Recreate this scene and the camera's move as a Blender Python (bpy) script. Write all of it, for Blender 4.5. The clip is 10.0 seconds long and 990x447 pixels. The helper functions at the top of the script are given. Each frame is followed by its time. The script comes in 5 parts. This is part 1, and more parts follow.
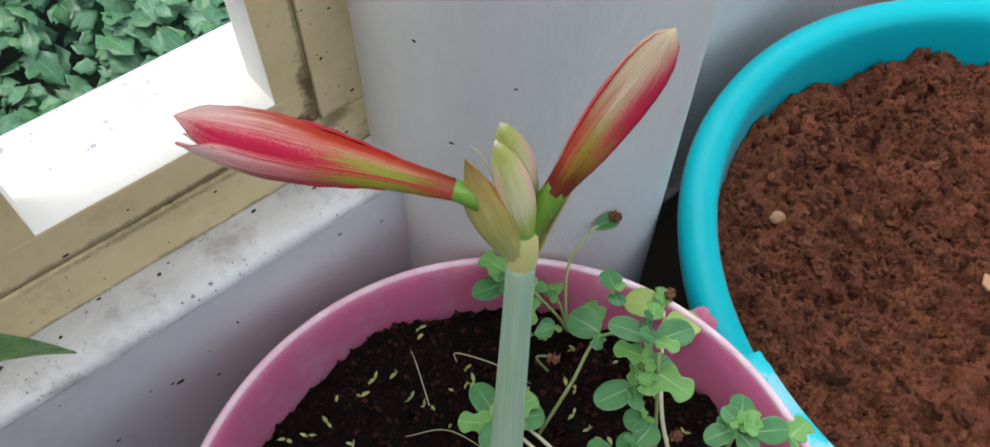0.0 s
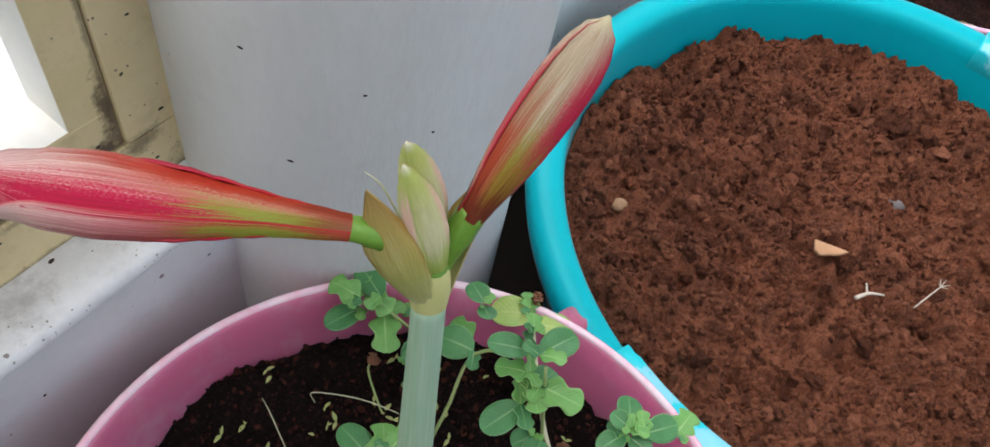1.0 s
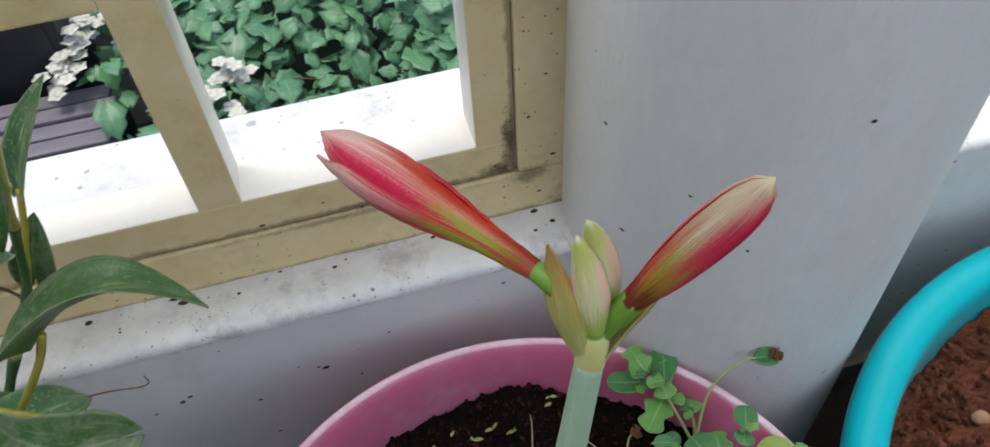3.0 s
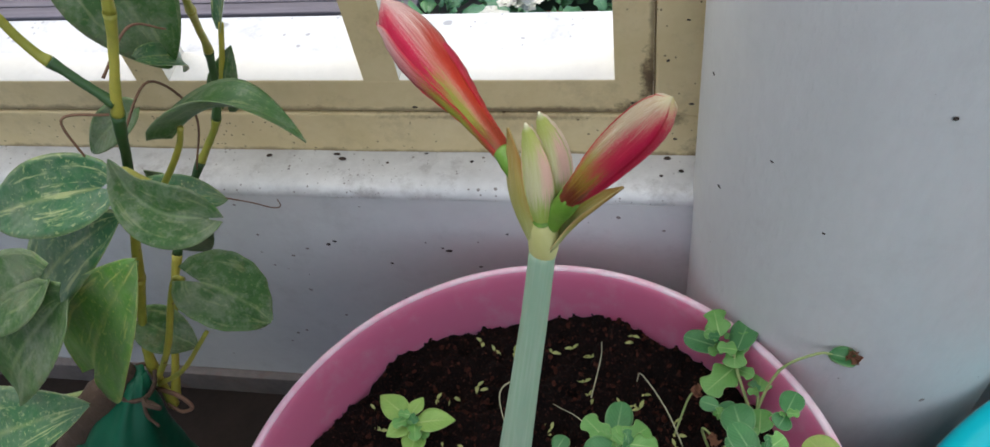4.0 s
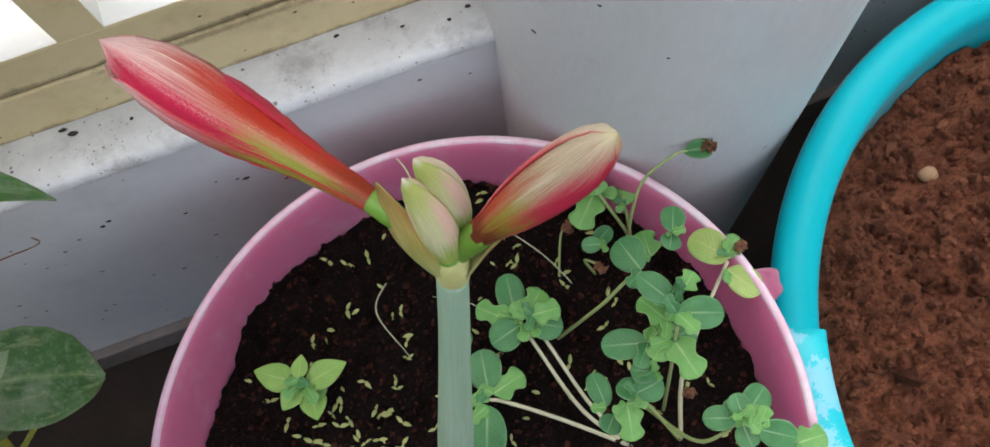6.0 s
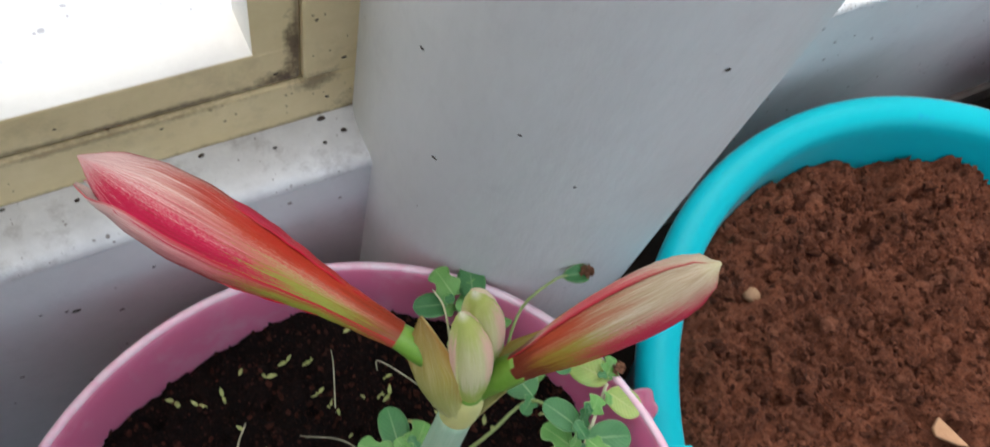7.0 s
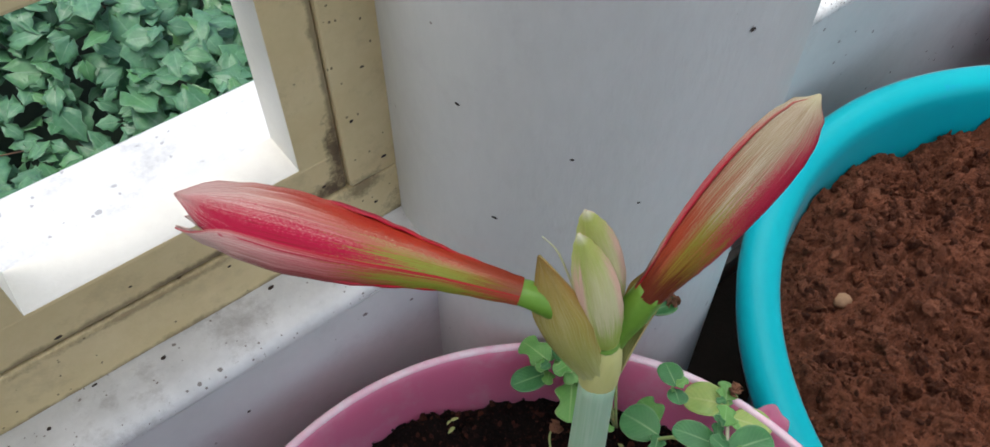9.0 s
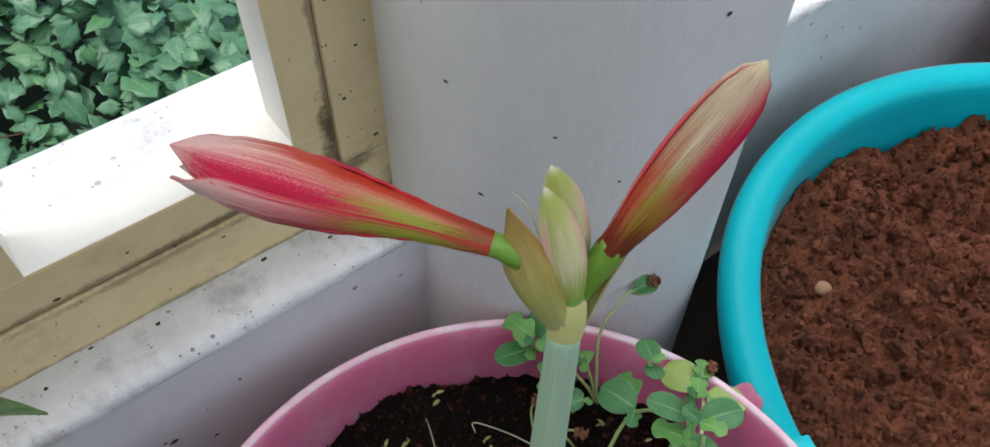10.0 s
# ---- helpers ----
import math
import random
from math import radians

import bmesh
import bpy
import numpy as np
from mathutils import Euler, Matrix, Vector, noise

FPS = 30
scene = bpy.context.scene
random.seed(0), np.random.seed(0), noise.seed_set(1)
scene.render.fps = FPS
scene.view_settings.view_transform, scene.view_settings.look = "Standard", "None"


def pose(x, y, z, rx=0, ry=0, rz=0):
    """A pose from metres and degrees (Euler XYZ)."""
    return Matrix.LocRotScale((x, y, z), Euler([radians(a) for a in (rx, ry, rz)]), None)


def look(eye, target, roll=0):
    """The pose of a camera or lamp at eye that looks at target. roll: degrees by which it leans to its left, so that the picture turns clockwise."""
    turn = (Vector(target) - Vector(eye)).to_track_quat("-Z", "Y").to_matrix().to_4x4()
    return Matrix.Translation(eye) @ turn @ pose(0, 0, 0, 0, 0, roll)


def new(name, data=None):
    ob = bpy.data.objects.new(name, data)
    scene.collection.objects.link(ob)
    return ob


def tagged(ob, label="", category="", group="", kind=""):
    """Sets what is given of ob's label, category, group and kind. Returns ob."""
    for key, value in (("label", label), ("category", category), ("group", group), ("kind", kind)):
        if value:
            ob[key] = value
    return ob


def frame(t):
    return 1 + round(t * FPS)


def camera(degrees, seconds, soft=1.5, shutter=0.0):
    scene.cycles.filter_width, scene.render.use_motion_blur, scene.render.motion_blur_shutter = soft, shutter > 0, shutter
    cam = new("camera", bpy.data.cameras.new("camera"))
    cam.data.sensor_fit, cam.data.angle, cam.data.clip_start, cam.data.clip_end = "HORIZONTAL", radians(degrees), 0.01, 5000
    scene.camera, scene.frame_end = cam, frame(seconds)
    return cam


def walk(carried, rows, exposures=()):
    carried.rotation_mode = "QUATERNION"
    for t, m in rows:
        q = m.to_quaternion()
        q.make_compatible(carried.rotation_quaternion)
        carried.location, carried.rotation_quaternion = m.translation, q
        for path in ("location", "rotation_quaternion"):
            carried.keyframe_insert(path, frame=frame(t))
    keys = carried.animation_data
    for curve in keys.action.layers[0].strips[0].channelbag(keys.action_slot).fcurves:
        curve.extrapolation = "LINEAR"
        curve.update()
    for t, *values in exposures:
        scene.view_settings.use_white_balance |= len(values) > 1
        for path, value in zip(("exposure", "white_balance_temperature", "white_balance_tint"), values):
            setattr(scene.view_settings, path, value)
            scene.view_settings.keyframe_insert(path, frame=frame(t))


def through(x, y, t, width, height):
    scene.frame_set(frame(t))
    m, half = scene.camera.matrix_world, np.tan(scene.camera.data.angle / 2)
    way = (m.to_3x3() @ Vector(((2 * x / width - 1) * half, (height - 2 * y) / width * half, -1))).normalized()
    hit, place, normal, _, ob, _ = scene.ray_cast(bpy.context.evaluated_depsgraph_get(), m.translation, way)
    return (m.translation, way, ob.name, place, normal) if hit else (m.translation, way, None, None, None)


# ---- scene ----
cam = camera(59.7, 10.0, soft=1.5, shutter=0.12)
PATH = [
    (0, (-0.1334, -0.1418, 1.0561), (0.2262, 0.2869, 0.2272), 0.75),
    (0.5, (-0.1407, -0.1078, 1.0255), (0.2401, 0.2947, 0.1930), 2.52),
    (1, (-0.1304, -0.0846, 1.0141), (0.3866, 0.1775, 0.1991), 13.94),
    (1.5, (-0.1550, -0.0789, 1.0492), (0.3660, 0.1895, 0.2389), 11.25),
    (2, (-0.1733, -0.0908, 1.0596), (0.3147, 0.2470, 0.2547), 7.89),
    (2.5, (-0.1486, -0.1296, 1.0597), (0.2207, 0.3677, 0.2746), 3.56),
    (3, (-0.0735, -0.1729, 1.0656), (0.0589, 0.4401, 0.2867), -4.15),
    (3.2, (-0.0417, -0.1938, 1.0682), (-0.0028, 0.4374, 0.2936), -5.47),
    (4.3, (0.0740, -0.2413, 1.0638), (-0.1336, 0.3491, 0.2839), -13.20),
    (4.5, (0.0776, -0.2288, 1.0589), (-0.0668, 0.3726, 0.2731), -10.41),
    (5, (0.0607, -0.1902, 1.0579), (-0.0464, 0.3296, 0.2103), -20.12),
    (5.5, (0.0363, -0.1468, 1.0599), (-0.0304, 0.2779, 0.1570), -22.79),
    (5.7, (0.0278, -0.1258, 1.0612), (-0.0054, 0.2304, 0.1274), -21.73),
    (6.8, (-0.0541, -0.0428, 1.0540), (0.2252, 0.1982, 0.1246), 23.99),
    (7, (-0.0729, -0.0505, 1.0454), (0.2726, 0.2780, 0.1663), 22.74),
    (7.5, (-0.1071, -0.0729, 1.0234), (0.2872, 0.4363, 0.2584), 12.88),
    (8, (-0.1152, -0.0880, 1.0075), (0.2651, 0.4110, 0.2289), 8.21),
    (8.5, (-0.1049, -0.1013, 1.0136), (0.2710, 0.3825, 0.2233), 2.04),
    (9, (-0.1146, -0.0897, 1.0071), (0.2632, 0.3961, 0.2189), 0.05),
    (9.5, (-0.1263, -0.1092, 0.9948), (0.2465, 0.3683, 0.1992), 3.01),
    (10, (-0.1217, -0.1129, 1.0139), (0.2558, 0.3698, 0.2236), 1.40),
]
EXPOSURES = [(0, -0.03), (1.0, 0.04), (1.6, -0.02), (2.4, -0.16), (3.0, -0.18), (4.3, -0.06), (5.0, -0.04), (5.7, 0.04), (7.0, -0.04), (7.6, -0.16), (9.0, -0.19), (10, -0.16)]
walk(cam, [(t, look(eye, target, roll)) for t, eye, target, roll in PATH], EXPOSURES)

# ---- world, sun and an added fill lamp behind the camera ----
world = bpy.data.worlds.new("sky")
scene.world = world
world.use_nodes = True
wt = world.node_tree
sky = wt.nodes.new("ShaderNodeTexSky")
sky.sky_type = "NISHITA"
sky.sun_disc = False
sky.sun_elevation, sky.sun_rotation = radians(76), radians(-63)
sky.air_density, sky.dust_density, sky.ozone_density = 1.0, 3.0, 1.0
wt.links.new(sky.outputs[0], wt.nodes["Background"].inputs[0])
wt.nodes["Background"].inputs[1].default_value = 0.22

sun_data = bpy.data.lights.new("sun", "SUN")
sun_data.energy, sun_data.angle, sun_data.color = 1.5, radians(12), (1.0, 0.97, 0.92)
sun = new("sun", sun_data)
sun.matrix_world = look((-0.9, 0.45, 4.0), (0, 0, 0))

# added area lamp, never in view: front fill from an invented bay
bay_data = bpy.data.lights.new("unseen_bay_fill", "AREA")
bay_data.shape, bay_data.size, bay_data.size_y = "RECTANGLE", 1.5, 1.8
bay_data.energy, bay_data.color = 10.5, (1.0, 0.985, 0.96)
bay = new("unseen_bay_fill", bay_data)
bay.matrix_world = look((1.05, -1.80, 1.55), (0.3, 0.0, 0.6))

# added area lamp in an invented roof opening, for light from above
roof_data = bpy.data.lights.new("added_roof_fill", "AREA")
roof_data.shape, roof_data.size, roof_data.size_y = "RECTANGLE", 3.2, 1.7
roof_data.energy, roof_data.color = 13.0, (1.0, 0.985, 0.96)
roof = new("added_roof_fill", roof_data)
roof.matrix_world = look((0.15, -0.85, 2.78), (0.15, -0.849, 0.0))

# daylight standing in the upper half of the barred window and in the open bay east of the column
for x, y, width, z, height, watts in ((-0.75, 0.333, 1.7, 1.62, 1.1, 12.0), (0.95, 0.47, 1.1, 1.6, 0.9, 18.0)):
    side_data = bpy.data.lights.new("window_daylight", "AREA")
    side_data.shape, side_data.size, side_data.size_y = "RECTANGLE", width, height
    side_data.energy, side_data.color = watts, (0.97, 1.0, 0.98)
    side = new("window_daylight", side_data)
    side.matrix_world = look((x, y, z), (x * 0.6, -0.6, 0.5 if x > 0 else 1.3))


# ---- node material helpers ----
def nodes_of(name):
    m = bpy.data.materials.new(name)
    m.use_nodes = True
    return m, m.node_tree, m.node_tree.nodes["Principled BSDF"]


def add(nt, kind, **values):
    n = nt.nodes.new(kind)
    for key, value in values.items():
        if key in n.inputs:
            n.inputs[key].default_value = value
    return n


def coords(nt, scale=(1, 1, 1), kind="Object"):
    tc, mp = nt.nodes.new("ShaderNodeTexCoord"), nt.nodes.new("ShaderNodeMapping")
    mp.inputs["Scale"].default_value = scale
    nt.links.new(tc.outputs[kind], mp.inputs["Vector"])
    return mp.outputs[0]


def noise_of(nt, vec, scale, detail=6.0, rough=0.6):
    n = add(nt, "ShaderNodeTexNoise", Scale=scale, Detail=detail, Roughness=rough)
    nt.links.new(vec, n.inputs["Vector"])
    return n.outputs["Fac"]


def ramp(nt, fac, *stops):
    r = nt.nodes.new("ShaderNodeValToRGB")
    el = r.color_ramp.elements
    while len(el) < len(stops):
        el.new(0.5)
    for e, (p, c) in zip(el, stops):
        e.position = p
        e.color = (*c, 1) if not isinstance(c, float) else (c, c, c, 1)
    nt.links.new(fac, r.inputs[0])
    return r.outputs[0]


def mix(nt, fac, a, b, blend="MIX"):
    n = nt.nodes.new("ShaderNodeMix")
    n.data_type, n.blend_type = "RGBA", blend
    for sock, v in ((n.inputs[0], fac), (n.inputs[6], a), (n.inputs[7], b)):
        if isinstance(v, (int, float)):
            sock.default_value = v
        elif isinstance(v, tuple):
            sock.default_value = (*v, 1)
        else:
            nt.links.new(v, sock)
    return n.outputs[2]


def calc(nt, op, a, b=0.0, clamp=False):
    n = nt.nodes.new("ShaderNodeMath")
    n.operation, n.use_clamp = op, clamp
    for sock, v in ((n.inputs[0], a), (n.inputs[1], b)):
        if isinstance(v, (int, float)):
            sock.default_value = v
        else:
            nt.links.new(v, sock)
    return n.outputs[0]


def relief(nt, p, height, strength, dist=0.002):
    b = add(nt, "ShaderNodeBump", Strength=strength, Distance=dist)
    nt.links.new(height, b.inputs["Height"])
    nt.links.new(b.outputs[0], p.inputs["Normal"])


def spots(nt, scale, share):
    """Small dirt spots of uneven size, thick in some places and missing in others."""
    vec = coords(nt)
    warp = nt.nodes.new("ShaderNodeTexNoise")
    warp.inputs["Scale"].default_value = scale * 2.2
    nt.links.new(vec, warp.inputs["Vector"])
    mv = nt.nodes.new("ShaderNodeMix")
    mv.data_type = "VECTOR"
    mv.inputs[0].default_value = 0.35 / scale
    nt.links.new(vec, mv.inputs[4])
    nt.links.new(warp.outputs["Color"], mv.inputs[5])
    vor = add(nt, "ShaderNodeTexVoronoi", Scale=scale)
    nt.links.new(mv.outputs[1], vor.inputs["Vector"])
    sep = nt.nodes.new("ShaderNodeSeparateColor")
    nt.links.new(vor.outputs["Color"], sep.inputs[0])
    patch = ramp(nt, noise_of(nt, vec, 9, 3), (0.38, 0.12), (0.66, 1.9))
    keep = calc(nt, "LESS_THAN", sep.outputs[0], calc(nt, "MULTIPLY", patch, share))
    size = calc(nt, "MULTIPLY", calc(nt, "POWER", sep.outputs[1], 3.0), 0.30)
    inside = calc(nt, "MULTIPLY", calc(nt, "SUBTRACT", calc(nt, "ADD", size, 0.05), vor.outputs["Distance"]), 14.0, True)
    return calc(nt, "MULTIPLY", calc(nt, "MULTIPLY", keep, inside), 0.85)


def plain(name, c1, c2, scale=8.0, rough=0.6, bump=0.2, fine=120.0, stretch=(1, 1, 1), specks=0.0, speck=(0.05, 0.035, 0.02),
          spec=0.5, dist=0.002, speck_scale=70.0, stain=(), smear=0.12, blots=()):
    """Two-scale painted or natural surface: broad mottling, fine grain, sparse dirt specks."""
    m, nt, p = nodes_of(name)
    v = coords(nt, stretch)
    broad, small = noise_of(nt, v, scale), noise_of(nt, v, fine, 4)
    col = ramp(nt, broad, (0.3, c1), (0.7, c2))
    col = mix(nt, 0.25, col, ramp(nt, small, (0.3, c1), (0.7, c2)))
    if specks:
        for size, share in ((speck_scale, specks), (speck_scale * 0.45, specks * 0.5)):
            col = mix(nt, spots(nt, size, share), col, speck)
        col = mix(nt, ramp(nt, noise_of(nt, coords(nt), 22, 8, 0.75), (0.52, 0.0), (0.74, smear)), col, speck)
    if stain:
        sx = nt.nodes.new("ShaderNodeSeparateXYZ")
        nt.links.new(coords(nt), sx.inputs[0])
        for axis, at, reach in stain:
            near = calc(nt, "ABSOLUTE", calc(nt, "SUBTRACT", sx.outputs[axis], at))
            near = calc(nt, "ADD", near, calc(nt, "MULTIPLY", calc(nt, "SUBTRACT", noise_of(nt, coords(nt), 45, 6, 0.7), 0.62), reach * 4.0))
            col = mix(nt, ramp(nt, calc(nt, "DIVIDE", near, reach), (0.0, 0.6), (1.0, 0.0)), col, speck)
    for bx, bz, rx, rz, amount in blots:
        sx = nt.nodes.new("ShaderNodeSeparateXYZ")
        nt.links.new(coords(nt), sx.inputs[0])
        dx = calc(nt, "DIVIDE", calc(nt, "SUBTRACT", sx.outputs[0], bx), rx)
        dz = calc(nt, "DIVIDE", calc(nt, "SUBTRACT", sx.outputs[2], bz), rz)
        far = calc(nt, "SQRT", calc(nt, "ADD", calc(nt, "MULTIPLY", dx, dx), calc(nt, "MULTIPLY", dz, dz)))
        far = calc(nt, "ADD", far, calc(nt, "MULTIPLY", calc(nt, "SUBTRACT", noise_of(nt, coords(nt), 120, 7, 0.75), 0.5), 2.6))
        col = mix(nt, ramp(nt, far, (0.25, amount), (1.0, 0.0)), col, speck)
    nt.links.new(col, p.inputs["Base Color"])
    rr = ramp(nt, broad, (0.3, max(0.0, rough - 0.08)), (0.7, min(1.0, rough + 0.08)))
    nt.links.new(rr, p.inputs["Roughness"])
    p.inputs["Specular IOR Level"].default_value = spec
    relief(nt, p, small, bump, dist)
    return m


# ---- materials ----
M_WALL = plain("white_wall_paint", (0.58, 0.59, 0.585), (0.69, 0.70, 0.69), 7, 0.55, 0.35, 90, specks=0.07, dist=0.001, speck_scale=150, speck=(0.16, 0.12, 0.11), smear=0.16)
M_LEDGE = plain("dirty_ledge_paint", (0.56, 0.56, 0.55), (0.76, 0.765, 0.755), 30, 0.6, 0.5, 150, specks=0.55, dist=0.001, speck=(0.17, 0.14, 0.12), speck_scale=300, smear=0.6)
M_COL = plain("column_paint", (0.575, 0.578, 0.565), (0.685, 0.69, 0.675), 5, 0.5, 0.7, 150, (1, 1, 0.35), specks=0.010, dist=0.0014, speck_scale=260, speck=(0.20, 0.16, 0.14), smear=0.10)
M_CREAM = plain("cream_window_paint", (0.62, 0.49, 0.25), (0.73, 0.60, 0.35), 18, 0.45, 0.35, 130, specks=0.26, speck=(0.10, 0.06, 0.025), dist=0.0008, speck_scale=250, smear=0.3, stain=((2, 0.4885, 0.004),), blots=((0.058, 0.535, 0.022, 0.012, 0.7), (0.10, 0.495, 0.03, 0.025, 0.6), (0.105, 0.60, 0.014, 0.06, 0.45), (-0.10, 0.536, 0.12, 0.004, 0.5)))
M_CREAM_S = plain("grimy_cream_sash_paint", (0.62, 0.49, 0.25), (0.73, 0.60, 0.35), 18, 0.45, 0.35, 130, specks=0.24, speck=(0.085, 0.05, 0.025), dist=0.0008, speck_scale=250, smear=0.3, stain=((2, 0.5415, 0.004), (0, 0.0465, 0.003)), blots=((0.036, 0.546, 0.024, 0.010, 0.95), (0.043, 0.575, 0.008, 0.040, 0.9), (-0.05, 0.543, 0.07, 0.005, 0.6)))
M_GRIME = plain("grimy_putty_joint", (0.20, 0.14, 0.065), (0.40, 0.31, 0.17), 40, 0.8, 0.4, 200)
M_SILL = plain("weathered_sill_paint", (0.57, 0.57, 0.57), (0.68, 0.68, 0.68), 14, 0.6, 0.3, 120, specks=0.42, speck=(0.30, 0.30, 0.32), speck_scale=110, smear=0.75)
M_REVEAL = plain("pale_sash_faces", (0.68, 0.65, 0.57), (0.78, 0.75, 0.67), 14, 0.5, 0.3, 120, specks=0.08, speck=(0.35, 0.32, 0.28))
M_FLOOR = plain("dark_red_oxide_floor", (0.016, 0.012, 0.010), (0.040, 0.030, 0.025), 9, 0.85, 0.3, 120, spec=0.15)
M_SKIRT = plain("dark_specked_skirting", (0.10, 0.09, 0.085), (0.26, 0.22, 0.20), 14, 0.7, 0.3, 100, specks=0.5, speck=(0.22, 0.10, 0.06), speck_scale=48, smear=0.7)
M_CEIL = plain("ceiling_whitewash", (0.76, 0.76, 0.75), (0.82, 0.82, 0.81), 3, 0.8, 0.2, 60)


def plastic(name, c1, c2, scuff, rough, amount=0.5, glow=0.0, patch=(0.62, 0.72), spec=0.5, through=None):
    m, nt, p = nodes_of(name)
    v = coords(nt)
    broad = noise_of(nt, v, 6)
    col = ramp(nt, broad, (0.3, c1), (0.7, c2))
    wear = noise_of(nt, coords(nt, (1, 1, 1)), 26, 8, 0.7)
    col = mix(nt, ramp(nt, wear, (patch[0], 0.0), (patch[1], amount)), col, scuff)
    nt.links.new(col, p.inputs["Base Color"])
    nt.links.new(ramp(nt, noise_of(nt, v, 40), (0.3, rough - 0.07), (0.7, rough + 0.12)), p.inputs["Roughness"])
    relief(nt, p, noise_of(nt, v, 300, 3), 0.08, 0.001)
    p.inputs["Specular IOR Level"].default_value = 0.0 if glow else spec
    if glow:
        tr, ms = nt.nodes.new("ShaderNodeBsdfTranslucent"), nt.nodes.new("ShaderNodeMixShader")
        nt.links.new(mix(nt, 0.7, col, through) if through else col, tr.inputs[0])
        ms.inputs[0].default_value = glow
        nt.links.new(p.outputs[0], ms.inputs[1])
        nt.links.new(tr.outputs[0], ms.inputs[2])
        shine, fr, top = add(nt, "ShaderNodeBsdfAnisotropic", Roughness=rough), add(nt, "ShaderNodeFresnel", IOR=1.12 + 0.8 * spec), nt.nodes.new("ShaderNodeMixShader")
        nt.links.new(fr.outputs[0], top.inputs[0])
        nt.links.new(ms.outputs[0], top.inputs[1])
        nt.links.new(shine.outputs[0], top.inputs[2])
        nt.links.new(top.outputs[0], nt.nodes["Material Output"].inputs[0])
    return m


M_PINK = plastic("pink_plastic", (0.97, 0.33, 0.53), (0.99, 0.39, 0.59), (0.98, 0.66, 0.78), 0.14, 0.6, 0.66, (0.52, 0.66), spec=0.35, through=(1.0, 0.30, 0.54))
# scuffs plus the rim's white highlight, put into the colour
M_PINK_RIM = plastic("worn_highlit_pink_rim", (0.97, 0.50, 0.66), (0.98, 0.64, 0.76), (0.98, 0.84, 0.90), 0.14, 0.9, 0.3, (0.42, 0.60), spec=0.6, through=(1.0, 0.5, 0.7))
M_TURQ = plastic("turquoise_plastic", (0.0, 0.45, 0.52), (0.002, 0.50, 0.57), (0.03, 0.36, 0.66), 0.38, 0.6, 0.25, spec=0.15, through=(0.02, 0.55, 0.72))
M_SCUFF = plastic("scuffed_turquoise_plastic", (0.004, 0.46, 0.53), (0.010, 0.52, 0.58), (0.26, 0.56, 0.66), 0.4, 0.75, patch=(0.52, 0.55))
M_GREENPOT = plastic("green_plastic", (0.002, 0.07, 0.035), (0.006, 0.13, 0.065), (0.05, 0.14, 0.09), 0.45, 0.5, spec=0.3)


def earth(name, dark, light, crumb, scale, loose=0.5):
    m, nt, p = nodes_of(name)
    v = coords(nt)
    a, b, c = noise_of(nt, v, scale, 10, 0.7), noise_of(nt, v, scale * 12, 6, 0.75), noise_of(nt, v, scale * 0.3, 3)
    col = ramp(nt, a, (0.32, dark), (0.66, light))
    col = mix(nt, ramp(nt, b, (0.54, 0.0), (0.70, 0.7)), col, crumb)
    # pits of the grain darkened: their shade is put into the colour
    col = mix(nt, ramp(nt, b, (0.36, 0.95), (0.52, 0.0)), col, dark)
    col = mix(nt, ramp(nt, c, (0.35, 0.0), (0.7, 0.35)), col, dark)
    geo = nt.nodes.new("ShaderNodeNewGeometry")
    col = mix(nt, ramp(nt, geo.outputs["Random Per Island"], (0.45, 0.0), (1.0, loose)), col, crumb)
    col = mix(nt, ramp(nt, geo.outputs["Random Per Island"], (0.0, 0.75), (0.35, 0.0)), col, dark)
    nt.links.new(col, p.inputs["Base Color"])
    p.inputs["Roughness"].default_value = 0.95
    p.inputs["Specular IOR Level"].default_value = 0.15
    relief(nt, p, calc(nt, "ADD", a, calc(nt, "MULTIPLY", b, 1.4)), 0.9, 0.005)
    return m


M_RED_EARTH = earth("red_earth", (0.048, 0.015, 0.0075), (0.27, 0.088, 0.043), (0.36, 0.138, 0.078), 26)
M_POT_EARTH = earth("dark_compost", (0.004, 0.0025, 0.0022), (0.044, 0.015, 0.0095), (0.26, 0.080, 0.048), 34, 0.28)


